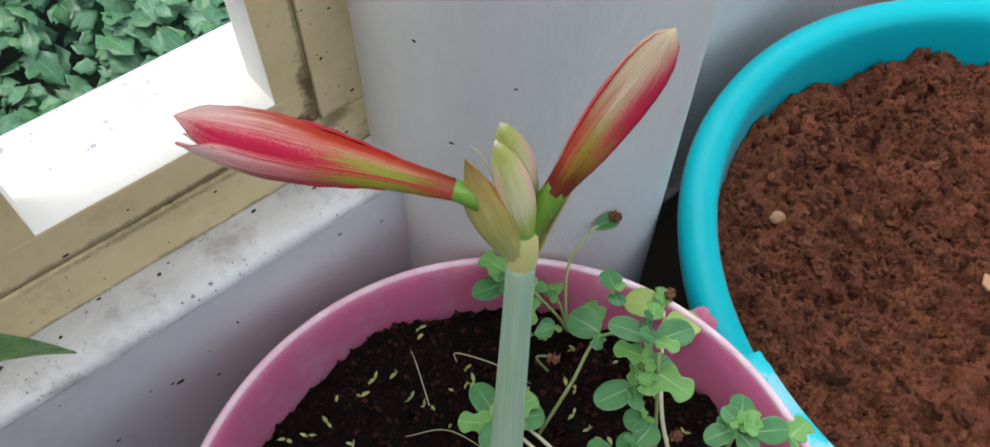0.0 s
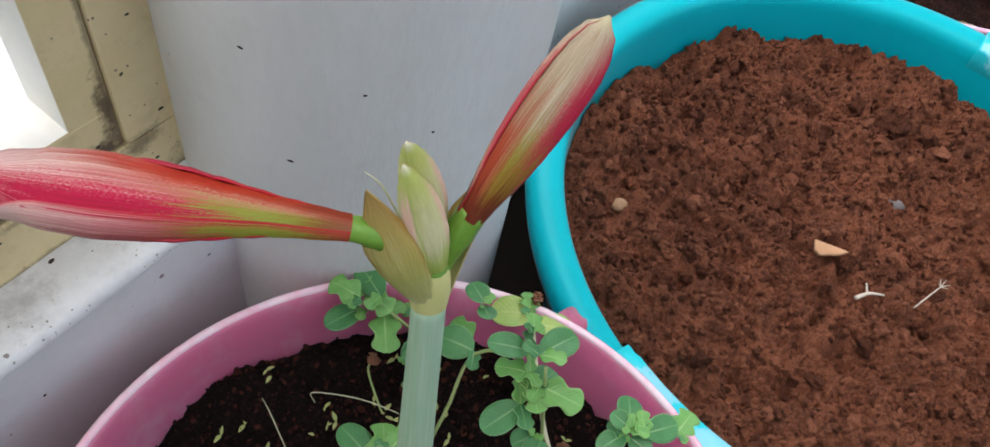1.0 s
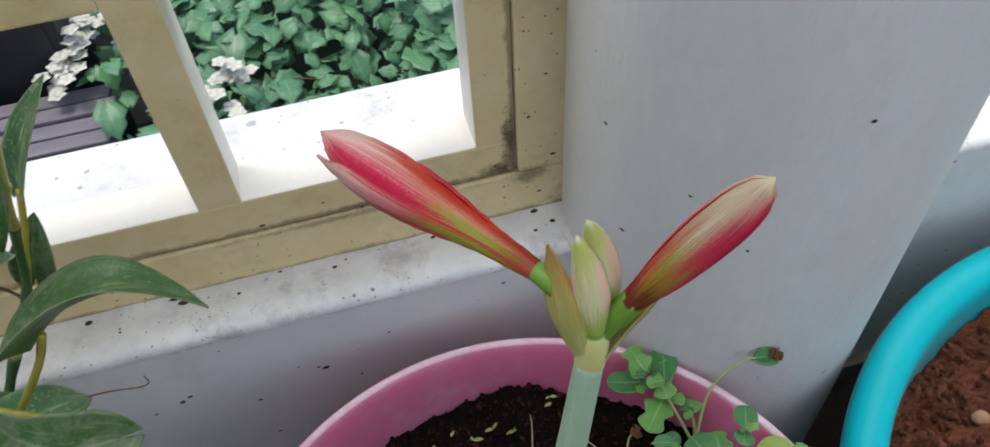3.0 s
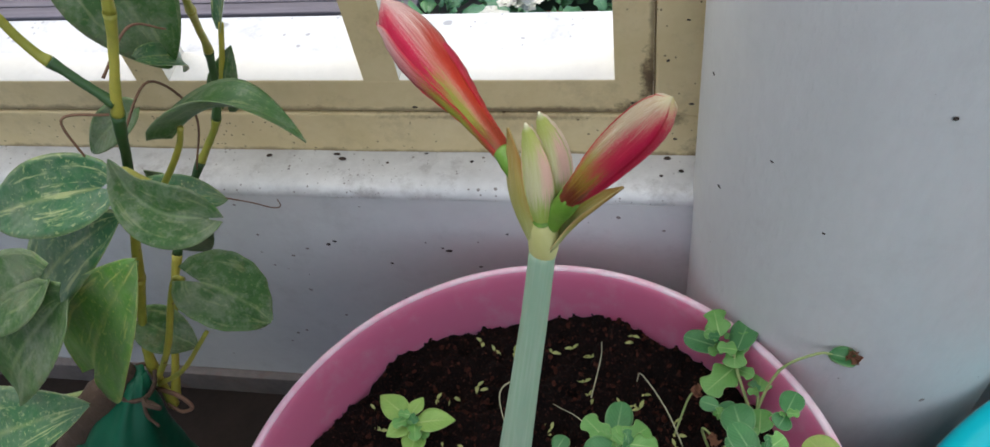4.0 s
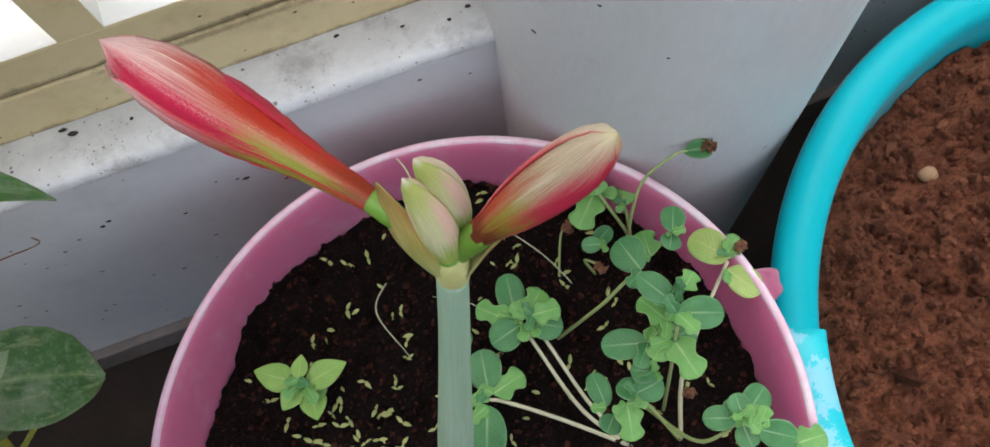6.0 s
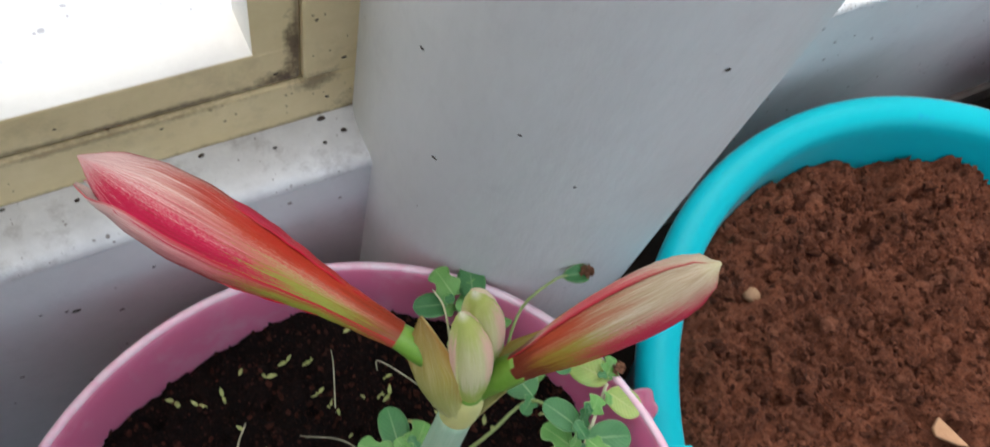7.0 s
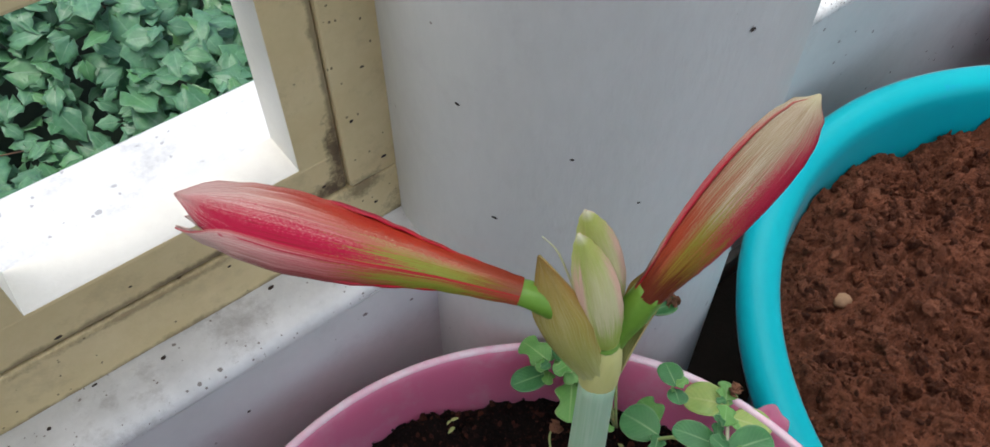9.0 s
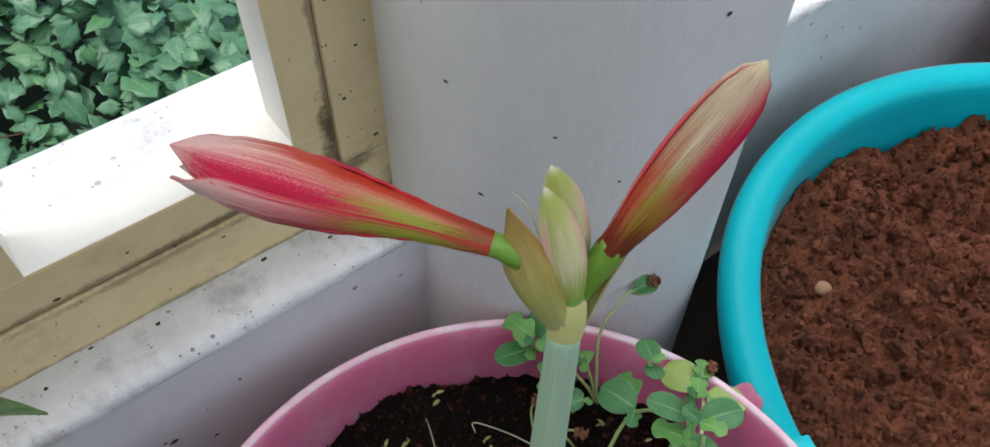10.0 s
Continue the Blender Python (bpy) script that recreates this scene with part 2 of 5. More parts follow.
def leafy(name, c1, c2, vein, rough=0.45, gloss=0.4, blotch=None, trans=0.15, amount=0.8, patch=None, dust=0.25):
    """Leaf with a paler midrib and side veins drawn in its own length and width."""
    m, nt, p = nodes_of(name)
    uv = nt.nodes.new("ShaderNodeUVMap").outputs[0]
    sep = nt.nodes.new("ShaderNodeSeparateXYZ")
    nt.links.new(uv, sep.inputs[0])
    u, s = sep.outputs[0], calc(nt, "ABSOLUTE", calc(nt, "SUBTRACT", sep.outputs[1], 0.5))
    v = coords(nt)
    col = ramp(nt, noise_of(nt, v, 60), (0.3, c1), (0.7, c2))
    info = nt.nodes.new("ShaderNodeObjectInfo")
    col = mix(nt, calc(nt, "MULTIPLY", info.outputs["Random"], 0.45), col, c2)
    geo = nt.nodes.new("ShaderNodeNewGeometry")
    col = mix(nt, calc(nt, "MULTIPLY", geo.outputs["Random Per Island"], 0.4), col, c1)
    if patch:
        col = mix(nt, ramp(nt, noise_of(nt, v, 2.6, 3), (0.50, 0.0), (0.66, 0.75)), col, patch)
        col = mix(nt, ramp(nt, geo.outputs["Random Per Island"], (0.80, 0.0), (1.0, 0.6)), col, patch)
    side = calc(nt, "SINE", calc(nt, "MULTIPLY", calc(nt, "SUBTRACT", u, calc(nt, "MULTIPLY", s, 0.7)), 55.0))
    col = mix(nt, ramp(nt, side, (0.80, 0.0), (1.0, 0.05)), col, vein)
    rib = calc(nt, "MULTIPLY", ramp(nt, s, (0.0, 0.75), (0.045, 0.0)), ramp(nt, u, (0.1, 1.0), (0.8, 0.35)))
    col = mix(nt, rib, col, vein)
    col = mix(nt, ramp(nt, s, (0.44, 0.0), (0.5, 0.35)), col, vein)
    if blotch:
        mp = nt.nodes.new("ShaderNodeMapping")
        mp.inputs["Scale"].default_value = (2.6, 9, 1)
        nt.links.new(uv, mp.inputs["Vector"])
        shift = nt.nodes.new("ShaderNodeCombineXYZ")
        nt.links.new(calc(nt, "MULTIPLY", info.outputs["Random"], 50.0), shift.inputs[0])
        nt.links.new(shift.outputs[0], mp.inputs["Location"])
        col = mix(nt, ramp(nt, noise_of(nt, mp.outputs[0], 1.0, 5, 0.6), (0.57, 0.0), (0.64, amount)), col, blotch)
        col = mix(nt, ramp(nt, noise_of(nt, v, 300, 4, 0.7), (0.58, 0.0), (0.64, amount * 0.8)), col, blotch)
        col = mix(nt, ramp(nt, noise_of(nt, v, 26, 8, 0.72), (0.46, 0.0), (0.60, dust)), col, (0.30, 0.31, 0.23))
        col = mix(nt, ramp(nt, noise_of(nt, v, 41, 6, 0.7), (0.56, 0.0), (0.68, dust * 0.8)), col, (0.20, 0.13, 0.075))
        col = mix(nt, ramp(nt, noise_of(nt, v, 130, 6, 0.75), (0.50, 0.0), (0.66, dust * 0.7)), col, (0.34, 0.36, 0.28))
    nt.links.new(col, p.inputs["Base Color"])
    p.inputs["Roughness"].default_value = rough
    p.inputs["Specular IOR Level"].default_value = gloss
    p.inputs["Transmission Weight"].default_value = 0.0
    p.inputs["Subsurface Weight"].default_value = trans
    p.inputs["Subsurface Radius"].default_value = (0.4, 0.8, 0.2)
    p.inputs["Subsurface Scale"].default_value = 0.002
    relief(nt, p, calc(nt, "ADD", calc(nt, "MULTIPLY", side, 0.4), noise_of(nt, v, 250)), 0.15, 0.001)
    return m


M_WEED = leafy("bluish_green_leaf", (0.024, 0.120, 0.034), (0.068, 0.220, 0.072), (0.30, 0.45, 0.22))
M_WEED_L = leafy("light_green_leaf", (0.08, 0.24, 0.05), (0.155, 0.34, 0.085), (0.38, 0.52, 0.22))
M_YELLOW = leafy("yellowing_leaf", (0.20, 0.34, 0.08), (0.36, 0.42, 0.11), (0.46, 0.48, 0.20))
M_SEEDLING = leafy("bright_seedling_leaf", (0.17, 0.33, 0.06), (0.27, 0.43, 0.10), (0.42, 0.52, 0.20))
M_POTHOS = leafy("dusty_pothos_leaf", (0.022, 0.080, 0.016), (0.058, 0.14, 0.032), (0.22, 0.29, 0.12), 0.42, 0.32, (0.30, 0.34, 0.15), amount=0.35, dust=0.34)
M_POTHOS_D = leafy("deep_green_pothos_leaf", (0.02, 0.10, 0.035), (0.05, 0.17, 0.06), (0.30, 0.36, 0.12), 0.3, 0.5, (0.46, 0.50, 0.22), amount=0.7)
M_POTHOS_S = leafy("speckled_pothos_leaf", (0.06, 0.20, 0.03), (0.13, 0.31, 0.05), (0.40, 0.44, 0.12), 0.35, 0.5, (0.52, 0.52, 0.14), amount=0.75)
M_HEDGE = leafy("vine_leaf", (0.026, 0.125, 0.062), (0.15, 0.34, 0.18), (0.26, 0.42, 0.28), 0.42, 0.5, patch=(0.12, 0.31, 0.09))
M_STEM = plain("green_stem", (0.22, 0.32, 0.10), (0.34, 0.40, 0.16), 30, 0.5, 0.2, 200)
M_PALE = plain("pale_stalk", (0.42, 0.44, 0.26), (0.55, 0.52, 0.36), 30, 0.6, 0.2, 200)
M_POTSTEM = plain("yellow_green_vine_stem", (0.16, 0.22, 0.03), (0.50, 0.42, 0.06), 16, 0.45, 0.2, 160, (1, 1, 0.5), specks=0.2, speck=(0.12, 0.07, 0.03), speck_scale=120, smear=0.4)
M_POTSTEM_G = plain("dark_green_vine_stem", (0.018, 0.06, 0.016), (0.05, 0.12, 0.03), 22, 0.45, 0.2, 160, (1, 1, 0.3), specks=0.2, speck=(0.16, 0.12, 0.06), speck_scale=120, smear=0.3)
M_ROOT = plain("brown_tendril", (0.12, 0.06, 0.035), (0.22, 0.12, 0.07), 30, 0.8, 0.3, 200)
M_DRY = plain("dry_brown_flower", (0.14, 0.055, 0.03), (0.26, 0.12, 0.06), 60, 0.9, 0.6, 300)
M_SPROUT = plain("fallen_seed_green", (0.24, 0.29, 0.08), (0.40, 0.41, 0.16), 50, 0.6, 0.2, 300)
M_FLECK = plain("dark_dirt", (0.025, 0.018, 0.014), (0.07, 0.05, 0.04), 60, 0.9, 0.5, 300)
M_FIBRE = plain("coir_fibre", (0.045, 0.027, 0.018), (0.11, 0.07, 0.045), 40, 0.95, 0.8, 260)
M_STONE = plain("pale_pebble", (0.20, 0.10, 0.05), (0.36, 0.22, 0.12), 40, 0.8, 0.5, 200)
M_WITHER_STEM = plain("bleached_twig", (0.36, 0.30, 0.24), (0.52, 0.45, 0.38), 40, 0.8, 0.4, 200)
M_CHIP = plain("wood_chip", (0.34, 0.17, 0.08), (0.48, 0.27, 0.15), 40, 0.8, 0.4, 200)
M_SLATE = plain("grey_stone", (0.09, 0.075, 0.075), (0.16, 0.13, 0.13), 40, 0.7, 0.4, 200)
M_WOOD = plain("weathered_grey_wood", (0.13, 0.12, 0.14), (0.26, 0.24, 0.27), 6, 0.8, 0.5, 60, (0.6, 8, 8))
M_BLACK = plain("black_crate_plastic", (0.008, 0.008, 0.010), (0.02, 0.02, 0.022), 10, 0.5, 0.2, 90)
M_CONC = plain("pale_concrete", (0.42, 0.38, 0.40), (0.55, 0.50, 0.52), 8, 0.85, 0.4, 60)
M_GROUND = plain("garden_ground", (0.03, 0.05, 0.03), (0.07, 0.10, 0.06), 3, 0.95, 0.6, 30)
M_WHITEFL = plain("cream_flower", (0.62, 0.62, 0.52), (0.75, 0.74, 0.66), 30, 0.7, 0.3, 200)


def scape_material():
    """Glaucous green flower stalk with a waxy bloom and faint lengthwise ribs."""
    m, nt, p = nodes_of("waxy_green_stalk")
    sx, cb = nt.nodes.new("ShaderNodeSeparateXYZ"), nt.nodes.new("ShaderNodeCombineXYZ")
    nt.links.new(coords(nt), sx.inputs[0])
    for axis, lean in ((0, 0.175), (1, 0.167)):
        nt.links.new(calc(nt, "SUBTRACT", sx.outputs[axis], calc(nt, "MULTIPLY", sx.outputs[2], lean)), cb.inputs[axis])
    nt.links.new(calc(nt, "MULTIPLY", sx.outputs[2], 0.02), cb.inputs[2])
    rib = noise_of(nt, cb.outputs[0], 520, 3)
    col = ramp(nt, noise_of(nt, coords(nt, (1, 1, 0.3)), 14), (0.3, (0.22, 0.36, 0.23)), (0.7, (0.34, 0.48, 0.34)))
    col = mix(nt, ramp(nt, rib, (0.42, 0.0), (0.66, 0.28)), col, (0.50, 0.60, 0.48))
    nt.links.new(col, p.inputs["Base Color"])
    p.inputs["Roughness"].default_value = 0.5
    p.inputs["Subsurface Weight"].default_value = 0.1
    p.inputs["Subsurface Scale"].default_value = 0.003
    relief(nt, p, rib, 0.25, 0.0006)
    return m


def petal_material(name, ground, tip, washes, line=0.7, line_colour=(0.50, 0.010, 0.035), point=None, veins=0.35):
    """Tepal colour in its own length (U) and width (V): a pale ground under streaked washes (colour, U span, V span, strength, speckle)."""
    m, nt, p = nodes_of(name)
    uv = nt.nodes.new("ShaderNodeUVMap").outputs[0]
    sep = nt.nodes.new("ShaderNodeSeparateXYZ")
    nt.links.new(uv, sep.inputs[0])
    u, w = sep.outputs[0], sep.outputs[1]

    def streaks(su, sv, detail):
        mp = nt.nodes.new("ShaderNodeMapping")
        mp.inputs["Scale"].default_value = (su, sv, 1)
        nt.links.new(uv, mp.inputs["Vector"])
        return noise_of(nt, mp.outputs[0], 1.0, detail, 0.7)
    streak, fine, fleck = streaks(2.2, 46, 4), streaks(2.5, 150, 3), streaks(110, 170, 4)

    def off(v, k):
        return calc(nt, "MULTIPLY", calc(nt, "SUBTRACT", v, 0.5), k)

    def span(v, lo, lo1, hi1, hi):
        stops = []
        if lo1 > 0:
            stops += [(max(lo, 0.0), 0.0), (lo1, 1.0)]
        if hi1 < 1:
            stops += [(max(hi1, 0.001), 1.0), (min(hi, 1.0), 0.0)]
        return ramp(nt, v, *stops) if stops else None
    col = ramp(nt, u, (0.35, ground), (0.95, tip))
    col = mix(nt, ramp(nt, fine, (0.50, 0.0), (0.60, veins)), col, (0.84, 0.74, 0.62))
    for colour, us, ws, amount, speckle in washes:
        uu = calc(nt, "ADD", u, calc(nt, "ADD", off(streak, 0.9), off(fleck, speckle * 2.2)))
        ww = calc(nt, "ADD", w, calc(nt, "ADD", off(streak, 0.36), off(fleck, speckle * 2.8)))
        f = amount
        for s in (span(uu, *us), span(ww, *ws)):
            if s:
                f = calc(nt, "MULTIPLY", s, f)
        col = mix(nt, f, col, colour)
    col = mix(nt, ramp(nt, fine, (0.40, veins), (0.50, 0.0)), col, mix(nt, 0.75, col, (0.25, 0.03, 0.01)))
    edge = calc(nt, "MULTIPLY", calc(nt, "ABSOLUTE", calc(nt, "SUBTRACT", w, 0.5)), 2.0)
    col = mix(nt, ramp(nt, edge, (0.90, 0.0), (0.97, line)), col, line_colour)
    if point:
        col = mix(nt, ramp(nt, u, (0.935, 0.0), (0.99, 0.9)), col, point)
    nt.links.new(col, p.inputs["Base Color"])
    p.inputs["Roughness"].default_value = 0.45
    p.inputs["Specular IOR Level"].default_value = 0.14
    relief(nt, p, calc(nt, "ADD", streak, calc(nt, "MULTIPLY", fine, 0.8)), 0.55, 0.0012)
    return m


M_SCAPE = scape_material()
ALL = (-1, -1, 2, 2)
ORANGE, CRIMSON, GREEN, BROWN = (0.50, 0.036, 0.007), (0.58, 0.012, 0.065), (0.29, 0.36, 0.04), (0.24, 0.035, 0.010)
M_PETAL = petal_material("red_streaked_tepal", (0.78, 0.54, 0.44), (0.80, 0.49, 0.45), [
    (GREEN, (0.00, 0.08, 0.40, 0.56), (0.06, 0.16, 0.44, 0.58), 0.95, 0.1),
    (ORANGE, (-1, -1, 0.52, 0.86), (0.44, 0.60, 2, 2), 0.98, 0.25),
    (CRIMSON, (0.34, 0.44, 0.90, 1.0), (-1, -1, 0.40, 0.58), 1.0, 0.24),
    ((0.34, 0.03, 0.012), (-1, -1, 0.42, 0.56), (-1, -1, 0.06, 0.16), 0.9, 0.1),
    ((0.56, 0.03, 0.02), (0.30, 0.45, 0.62, 0.80), (0.64, 0.72, 0.82, 0.92), 0.7, 0.2),
    (BROWN, (-1, -1, 0.07, 0.22), ALL, 0.85, 0.1)], veins=0.6)
M_PETAL_L = petal_material("pale_pink_tepal", (0.74, 0.46, 0.40), (0.80, 0.56, 0.50), [
    ((0.40, 0.03, 0.015), (-1, -1, 0.44, 0.64), ALL, 0.95, 0.2),
    (GREEN, (0.06, 0.12, 0.36, 0.50), (0.46, 0.56, 0.84, 0.92), 0.95, 0.15),
    (CRIMSON, (0.40, 0.50, 0.70, 0.90), ALL, 0.5, 0.3),
    ((0.24, 0.008, 0.012), (0.25, 0.35, 0.70, 0.85), (-1, -1, 0.58, 0.70), 0.95, 0.1)], veins=0.5)
M_PETAL_B = petal_material("cream_and_crimson_tepal", (0.42, 0.34, 0.19), (0.48, 0.38, 0.24), [
    ((0.27, 0.34, 0.03), (0.04, 0.14, 0.40, 0.58), (0.30, 0.42, 0.84, 0.92), 0.98, 0.05),
    ((0.34, 0.070, 0.020), (-1, -1, 0.26, 0.46), ALL, 0.55, 0.1),
    ((0.40, 0.050, 0.018), (-1, -1, 0.42, 0.68), (-1, -1, 0.30, 0.46), 0.95, 0.15),
    (CRIMSON, (0.34, 0.46, 0.74, 0.96), (0.50, 0.64, 2, 2), 0.95, 0.3),
    (CRIMSON, (0.22, 0.34, 0.92, 1.0), (0.78, 0.90, 2, 2), 1.0, 0.2),
    ((0.15, 0.026, 0.012), (-1, -1, 0.14, 0.26), ALL, 0.95, 0.05)], point=(0.62, 0.56, 0.34), veins=0.5)
M_PETAL_D = petal_material("cream_tepal_with_orange_base", (0.50, 0.40, 0.27), (0.56, 0.46, 0.32), [
    ((0.27, 0.34, 0.03), (0.04, 0.14, 0.30, 0.48), (0.40, 0.52, 0.80, 0.90), 0.9, 0.05),
    ((0.40, 0.050, 0.018), (-1, -1, 0.36, 0.60), (-1, -1, 0.46, 0.62), 0.9, 0.15),
    (CRIMSON, (0.20, 0.34, 0.60, 0.84), (0.62, 0.76, 2, 2), 0.8, 0.35),
    ((0.15, 0.026, 0.012), (-1, -1, 0.12, 0.24), ALL, 0.95, 0.05)], point=(0.62, 0.56, 0.34), veins=0.5)
M_PETAL_E = petal_material("crimson_tepal_with_yellowish_edge", (0.56, 0.44, 0.26), (0.60, 0.50, 0.28), [
    (CRIMSON, (-1, -1, 0.88, 1.0), (-1, -1, 0.62, 0.80), 0.95, 0.3),
    (CRIMSON, (-1, -1, 0.45, 0.70), ALL, 0.9, 0.2),
    ((0.15, 0.035, 0.014), (-1, -1, 0.10, 0.20), ALL, 0.9, 0.05)], point=(0.58, 0.52, 0.24), line=0.6, line_colour=(0.56, 0.42, 0.22))
M_PETAL_C = petal_material("crimson_tepal", (0.52, 0.014, 0.045), (0.58, 0.016, 0.07), [
    (ORANGE, (-1, -1, 0.25, 0.5), ALL, 0.7, 0.2)], veins=0.2)
M_BUD = petal_material("green_cream_tepal", (0.66, 0.64, 0.36), (0.52, 0.56, 0.18), [
    ((0.80, 0.52, 0.42), (0.14, 0.26, 0.66, 0.84), (0.64, 0.78, 0.95, 1.0), 0.9, 0.0),
    ((0.34, 0.46, 0.07), (-1, -1, 0.10, 0.34), ALL, 0.9, 0.0),
    ((0.44, 0.52, 0.12), (-1, -1, 2, 2), (-1, -1, 0.14, 0.34), 0.8, 0.0),
    ((0.44, 0.52, 0.12), (0.66, 0.90, 2, 2), ALL, 0.8, 0.0)], line=0.5, line_colour=(0.46, 0.52, 0.14), point=(0.74, 0.72, 0.52), veins=0.25)
M_BUD_IN = petal_material("blush_inner_tepal", (0.76, 0.57, 0.44), (0.72, 0.60, 0.40), [
    ((0.36, 0.46, 0.10), (-1, -1, 0.10, 0.36), ALL, 0.8, 0.0)], line=0.3, line_colour=(0.62, 0.42, 0.30), veins=0.12)
M_BRACT = petal_material("papery_spathe_bract", (0.38, 0.40, 0.10), (0.40, 0.26, 0.06), [
    ((0.56, 0.58, 0.28), (-1, -1, 0.08, 0.34), ALL, 0.85, 0.0),
    ((0.46, 0.21, 0.045), (0.22, 0.50, 2, 2), (0.66, 0.95, 2, 2), 0.4, 0.0),
    ((0.46, 0.21, 0.045), (0.22, 0.50, 2, 2), (-1, -1, 0.05, 0.24), 0.4, 0.0)], line=0.5, line_colour=(0.46, 0.22, 0.07), veins=0.2)
M_OVARY = plain("bright_green_ovary", (0.10, 0.23, 0.022), (0.17, 0.33, 0.04), 60, 0.4, 0.15, 300)
M_COLLAR = plain("pale_green_collar", (0.46, 0.46, 0.14), (0.60, 0.58, 0.26), 60, 0.5, 0.2, 300, (1, 1, 0.2))
M_REDSTEM = plain("red_stem", (0.30, 0.02, 0.03), (0.45, 0.05, 0.05), 30, 0.5, 0.2, 200)
M_WITHER = leafy("withered_leaf", (0.30, 0.27, 0.12), (0.46, 0.42, 0.24), (0.5, 0.45, 0.3), 0.7, 0.3)


# ---- mesh helpers ----
def mesh_of(name, bm, material, smooth=True):
    me = bpy.data.meshes.new(name)
    bmesh.ops.recalc_face_normals(bm, faces=bm.faces)
    bm.to_mesh(me)
    bm.free()
    me.materials.append(material)
    for f in me.polygons:
        f.use_smooth = smooth
    return me


def part(name, bm, material, parent=None, label="", smooth=True):
    ob = new(name, mesh_of(name, bm, material, smooth))
    if parent:
        ob.parent = parent
    return tagged(ob, label)


def thing(name, place, label, category, group="", kind=""):
    ob = new(name)
    ob.location = place
    ob.empty_display_size = 0.02
    return tagged(ob, label, category, group, kind)


def under(ob, parent):
    """Parents ob, whose mesh is in world metres, to a thing that stands elsewhere."""
    ob.parent = parent
    ob.matrix_parent_inverse = Matrix.Translation(-parent.location)
    return ob


def block(x0, x1, y0, y1, z0, z1, bevel=0.0, seg=2, bm=None):
    bm = bm or bmesh.new()
    r = bmesh.ops.create_cube(bm, size=1.0)
    for v in r["verts"]:
        v.co = ((x0 + x1) / 2 + v.co.x * (x1 - x0), (y0 + y1) / 2 + v.co.y * (y1 - y0), (z0 + z1) / 2 + v.co.z * (z1 - z0))
    if bevel:
        es = list({e for v in r["verts"] for e in v.link_edges})
        bmesh.ops.bevel(bm, geom=es, offset=bevel, segments=seg, affect="EDGES", profile=0.6)
    return bm


def grid_faces(bm, rows, closed=False):
    for a, b in zip(rows[:-1], rows[1:]):
        n = len(a)
        for i in range(n if closed else n - 1):
            j = (i + 1) % n
            bm.faces.new((a[i], a[j], b[j], b[i]))


def lathe(profile, centre, seg=96, wobble=0.0):
    bm = bmesh.new()
    rows = []
    for r, z in profile:
        row = []
        for i in range(seg):
            a = 2 * math.pi * i / seg
            k = 1 + wobble * (math.sin(2 * a + 0.6) + 0.5 * math.sin(5 * a))
            row.append(bm.verts.new((centre[0] + r * k * math.cos(a), centre[1] + r * k * math.sin(a), z)))
        rows.append(row)
    grid_faces(bm, rows, True)
    return bm


def spline(points, n):
    """n + 1 points on a smooth curve through the given ones."""
    P = [Vector(p) for p in points]
    P = [2 * P[0] - P[1]] + P + [2 * P[-1] - P[-2]]
    out = []
    k = len(P) - 3
    for i in range(n + 1):
        t = i * k / n
        j = min(int(t), k - 1)
        t -= j
        a, b, c, d = P[j:j + 4]
        out.append(0.5 * (2 * b + (c - a) * t + (2 * a - 5 * b + 4 * c - d) * t * t + (3 * b - a - 3 * c + d) * t ** 3))
    return out


def tube(points, radii, n=14, seg=8, bm=None, bumpy=0.0):
    bm = bm or bmesh.new()
    C = spline(points, n)
    rows = []
    side = Vector((0.3, 1, 0.2))
    for i, c in enumerate(C):
        d = (C[min(i + 1, n)] - C[max(i - 1, 0)]).normalized()
        a = (side - side.dot(d) * d).normalized()
        b = d.cross(a)
        side = a
        f = i / n * (len(radii) - 1)
        j = min(int(f), len(radii) - 2) if len(radii) > 1 else 0
        r = radii[0] if len(radii) == 1 else radii[j] + (radii[j + 1] - radii[j]) * (f - j)
        rows.append([bm.verts.new(c + (a * math.cos(t) + b * math.sin(t)) * r * (1 + bumpy * noise.noise(c * 90 + a * t)))
                     for t in (2 * math.pi * q / seg for q in range(seg))])
    grid_faces(bm, rows, True)
    bm.faces.new(rows[0])
    bm.faces.new(rows[-1])
    return bm


def leaf_shape(kind, u):
    """Half width of a leaf at u along its length, as a share of its greatest half width."""
    if kind == "oval":
        return max(0.0, 1 - (2 * u - 1) ** 2) ** 0.5 * (0.92 + 0.15 * u)
    if kind == "round":
        return max(0.0, 1 - abs(2 * u ** 0.85 - 1) ** 2.6) ** 0.55
    if kind == "lobed":
        w = max(0.0, 1 - (2 * u - 1) ** 2) ** 0.45
        return w * (0.80 + 0.22 * math.sin(u * 10.5 - 1.2))
    if kind == "arrow":
        return min(1.0, u / 0.14) ** 0.6 * (1 - u) ** 0.8
    if kind == "heart":
        return max(0.0, math.sin(math.pi * u ** 0.62)) ** 0.75
    if kind == "dusty":
        return max(0.0, math.sin(math.pi * u ** 0.72)) ** 0.62
    if kind == "vine":
        return max(0.0, math.sin(math.pi * u ** 0.58)) ** 0.8 * (0.88 + 0.14 * math.cos(u * 19))
    return max(0.0, math.sin(math.pi * u ** 0.8)) ** 0.9


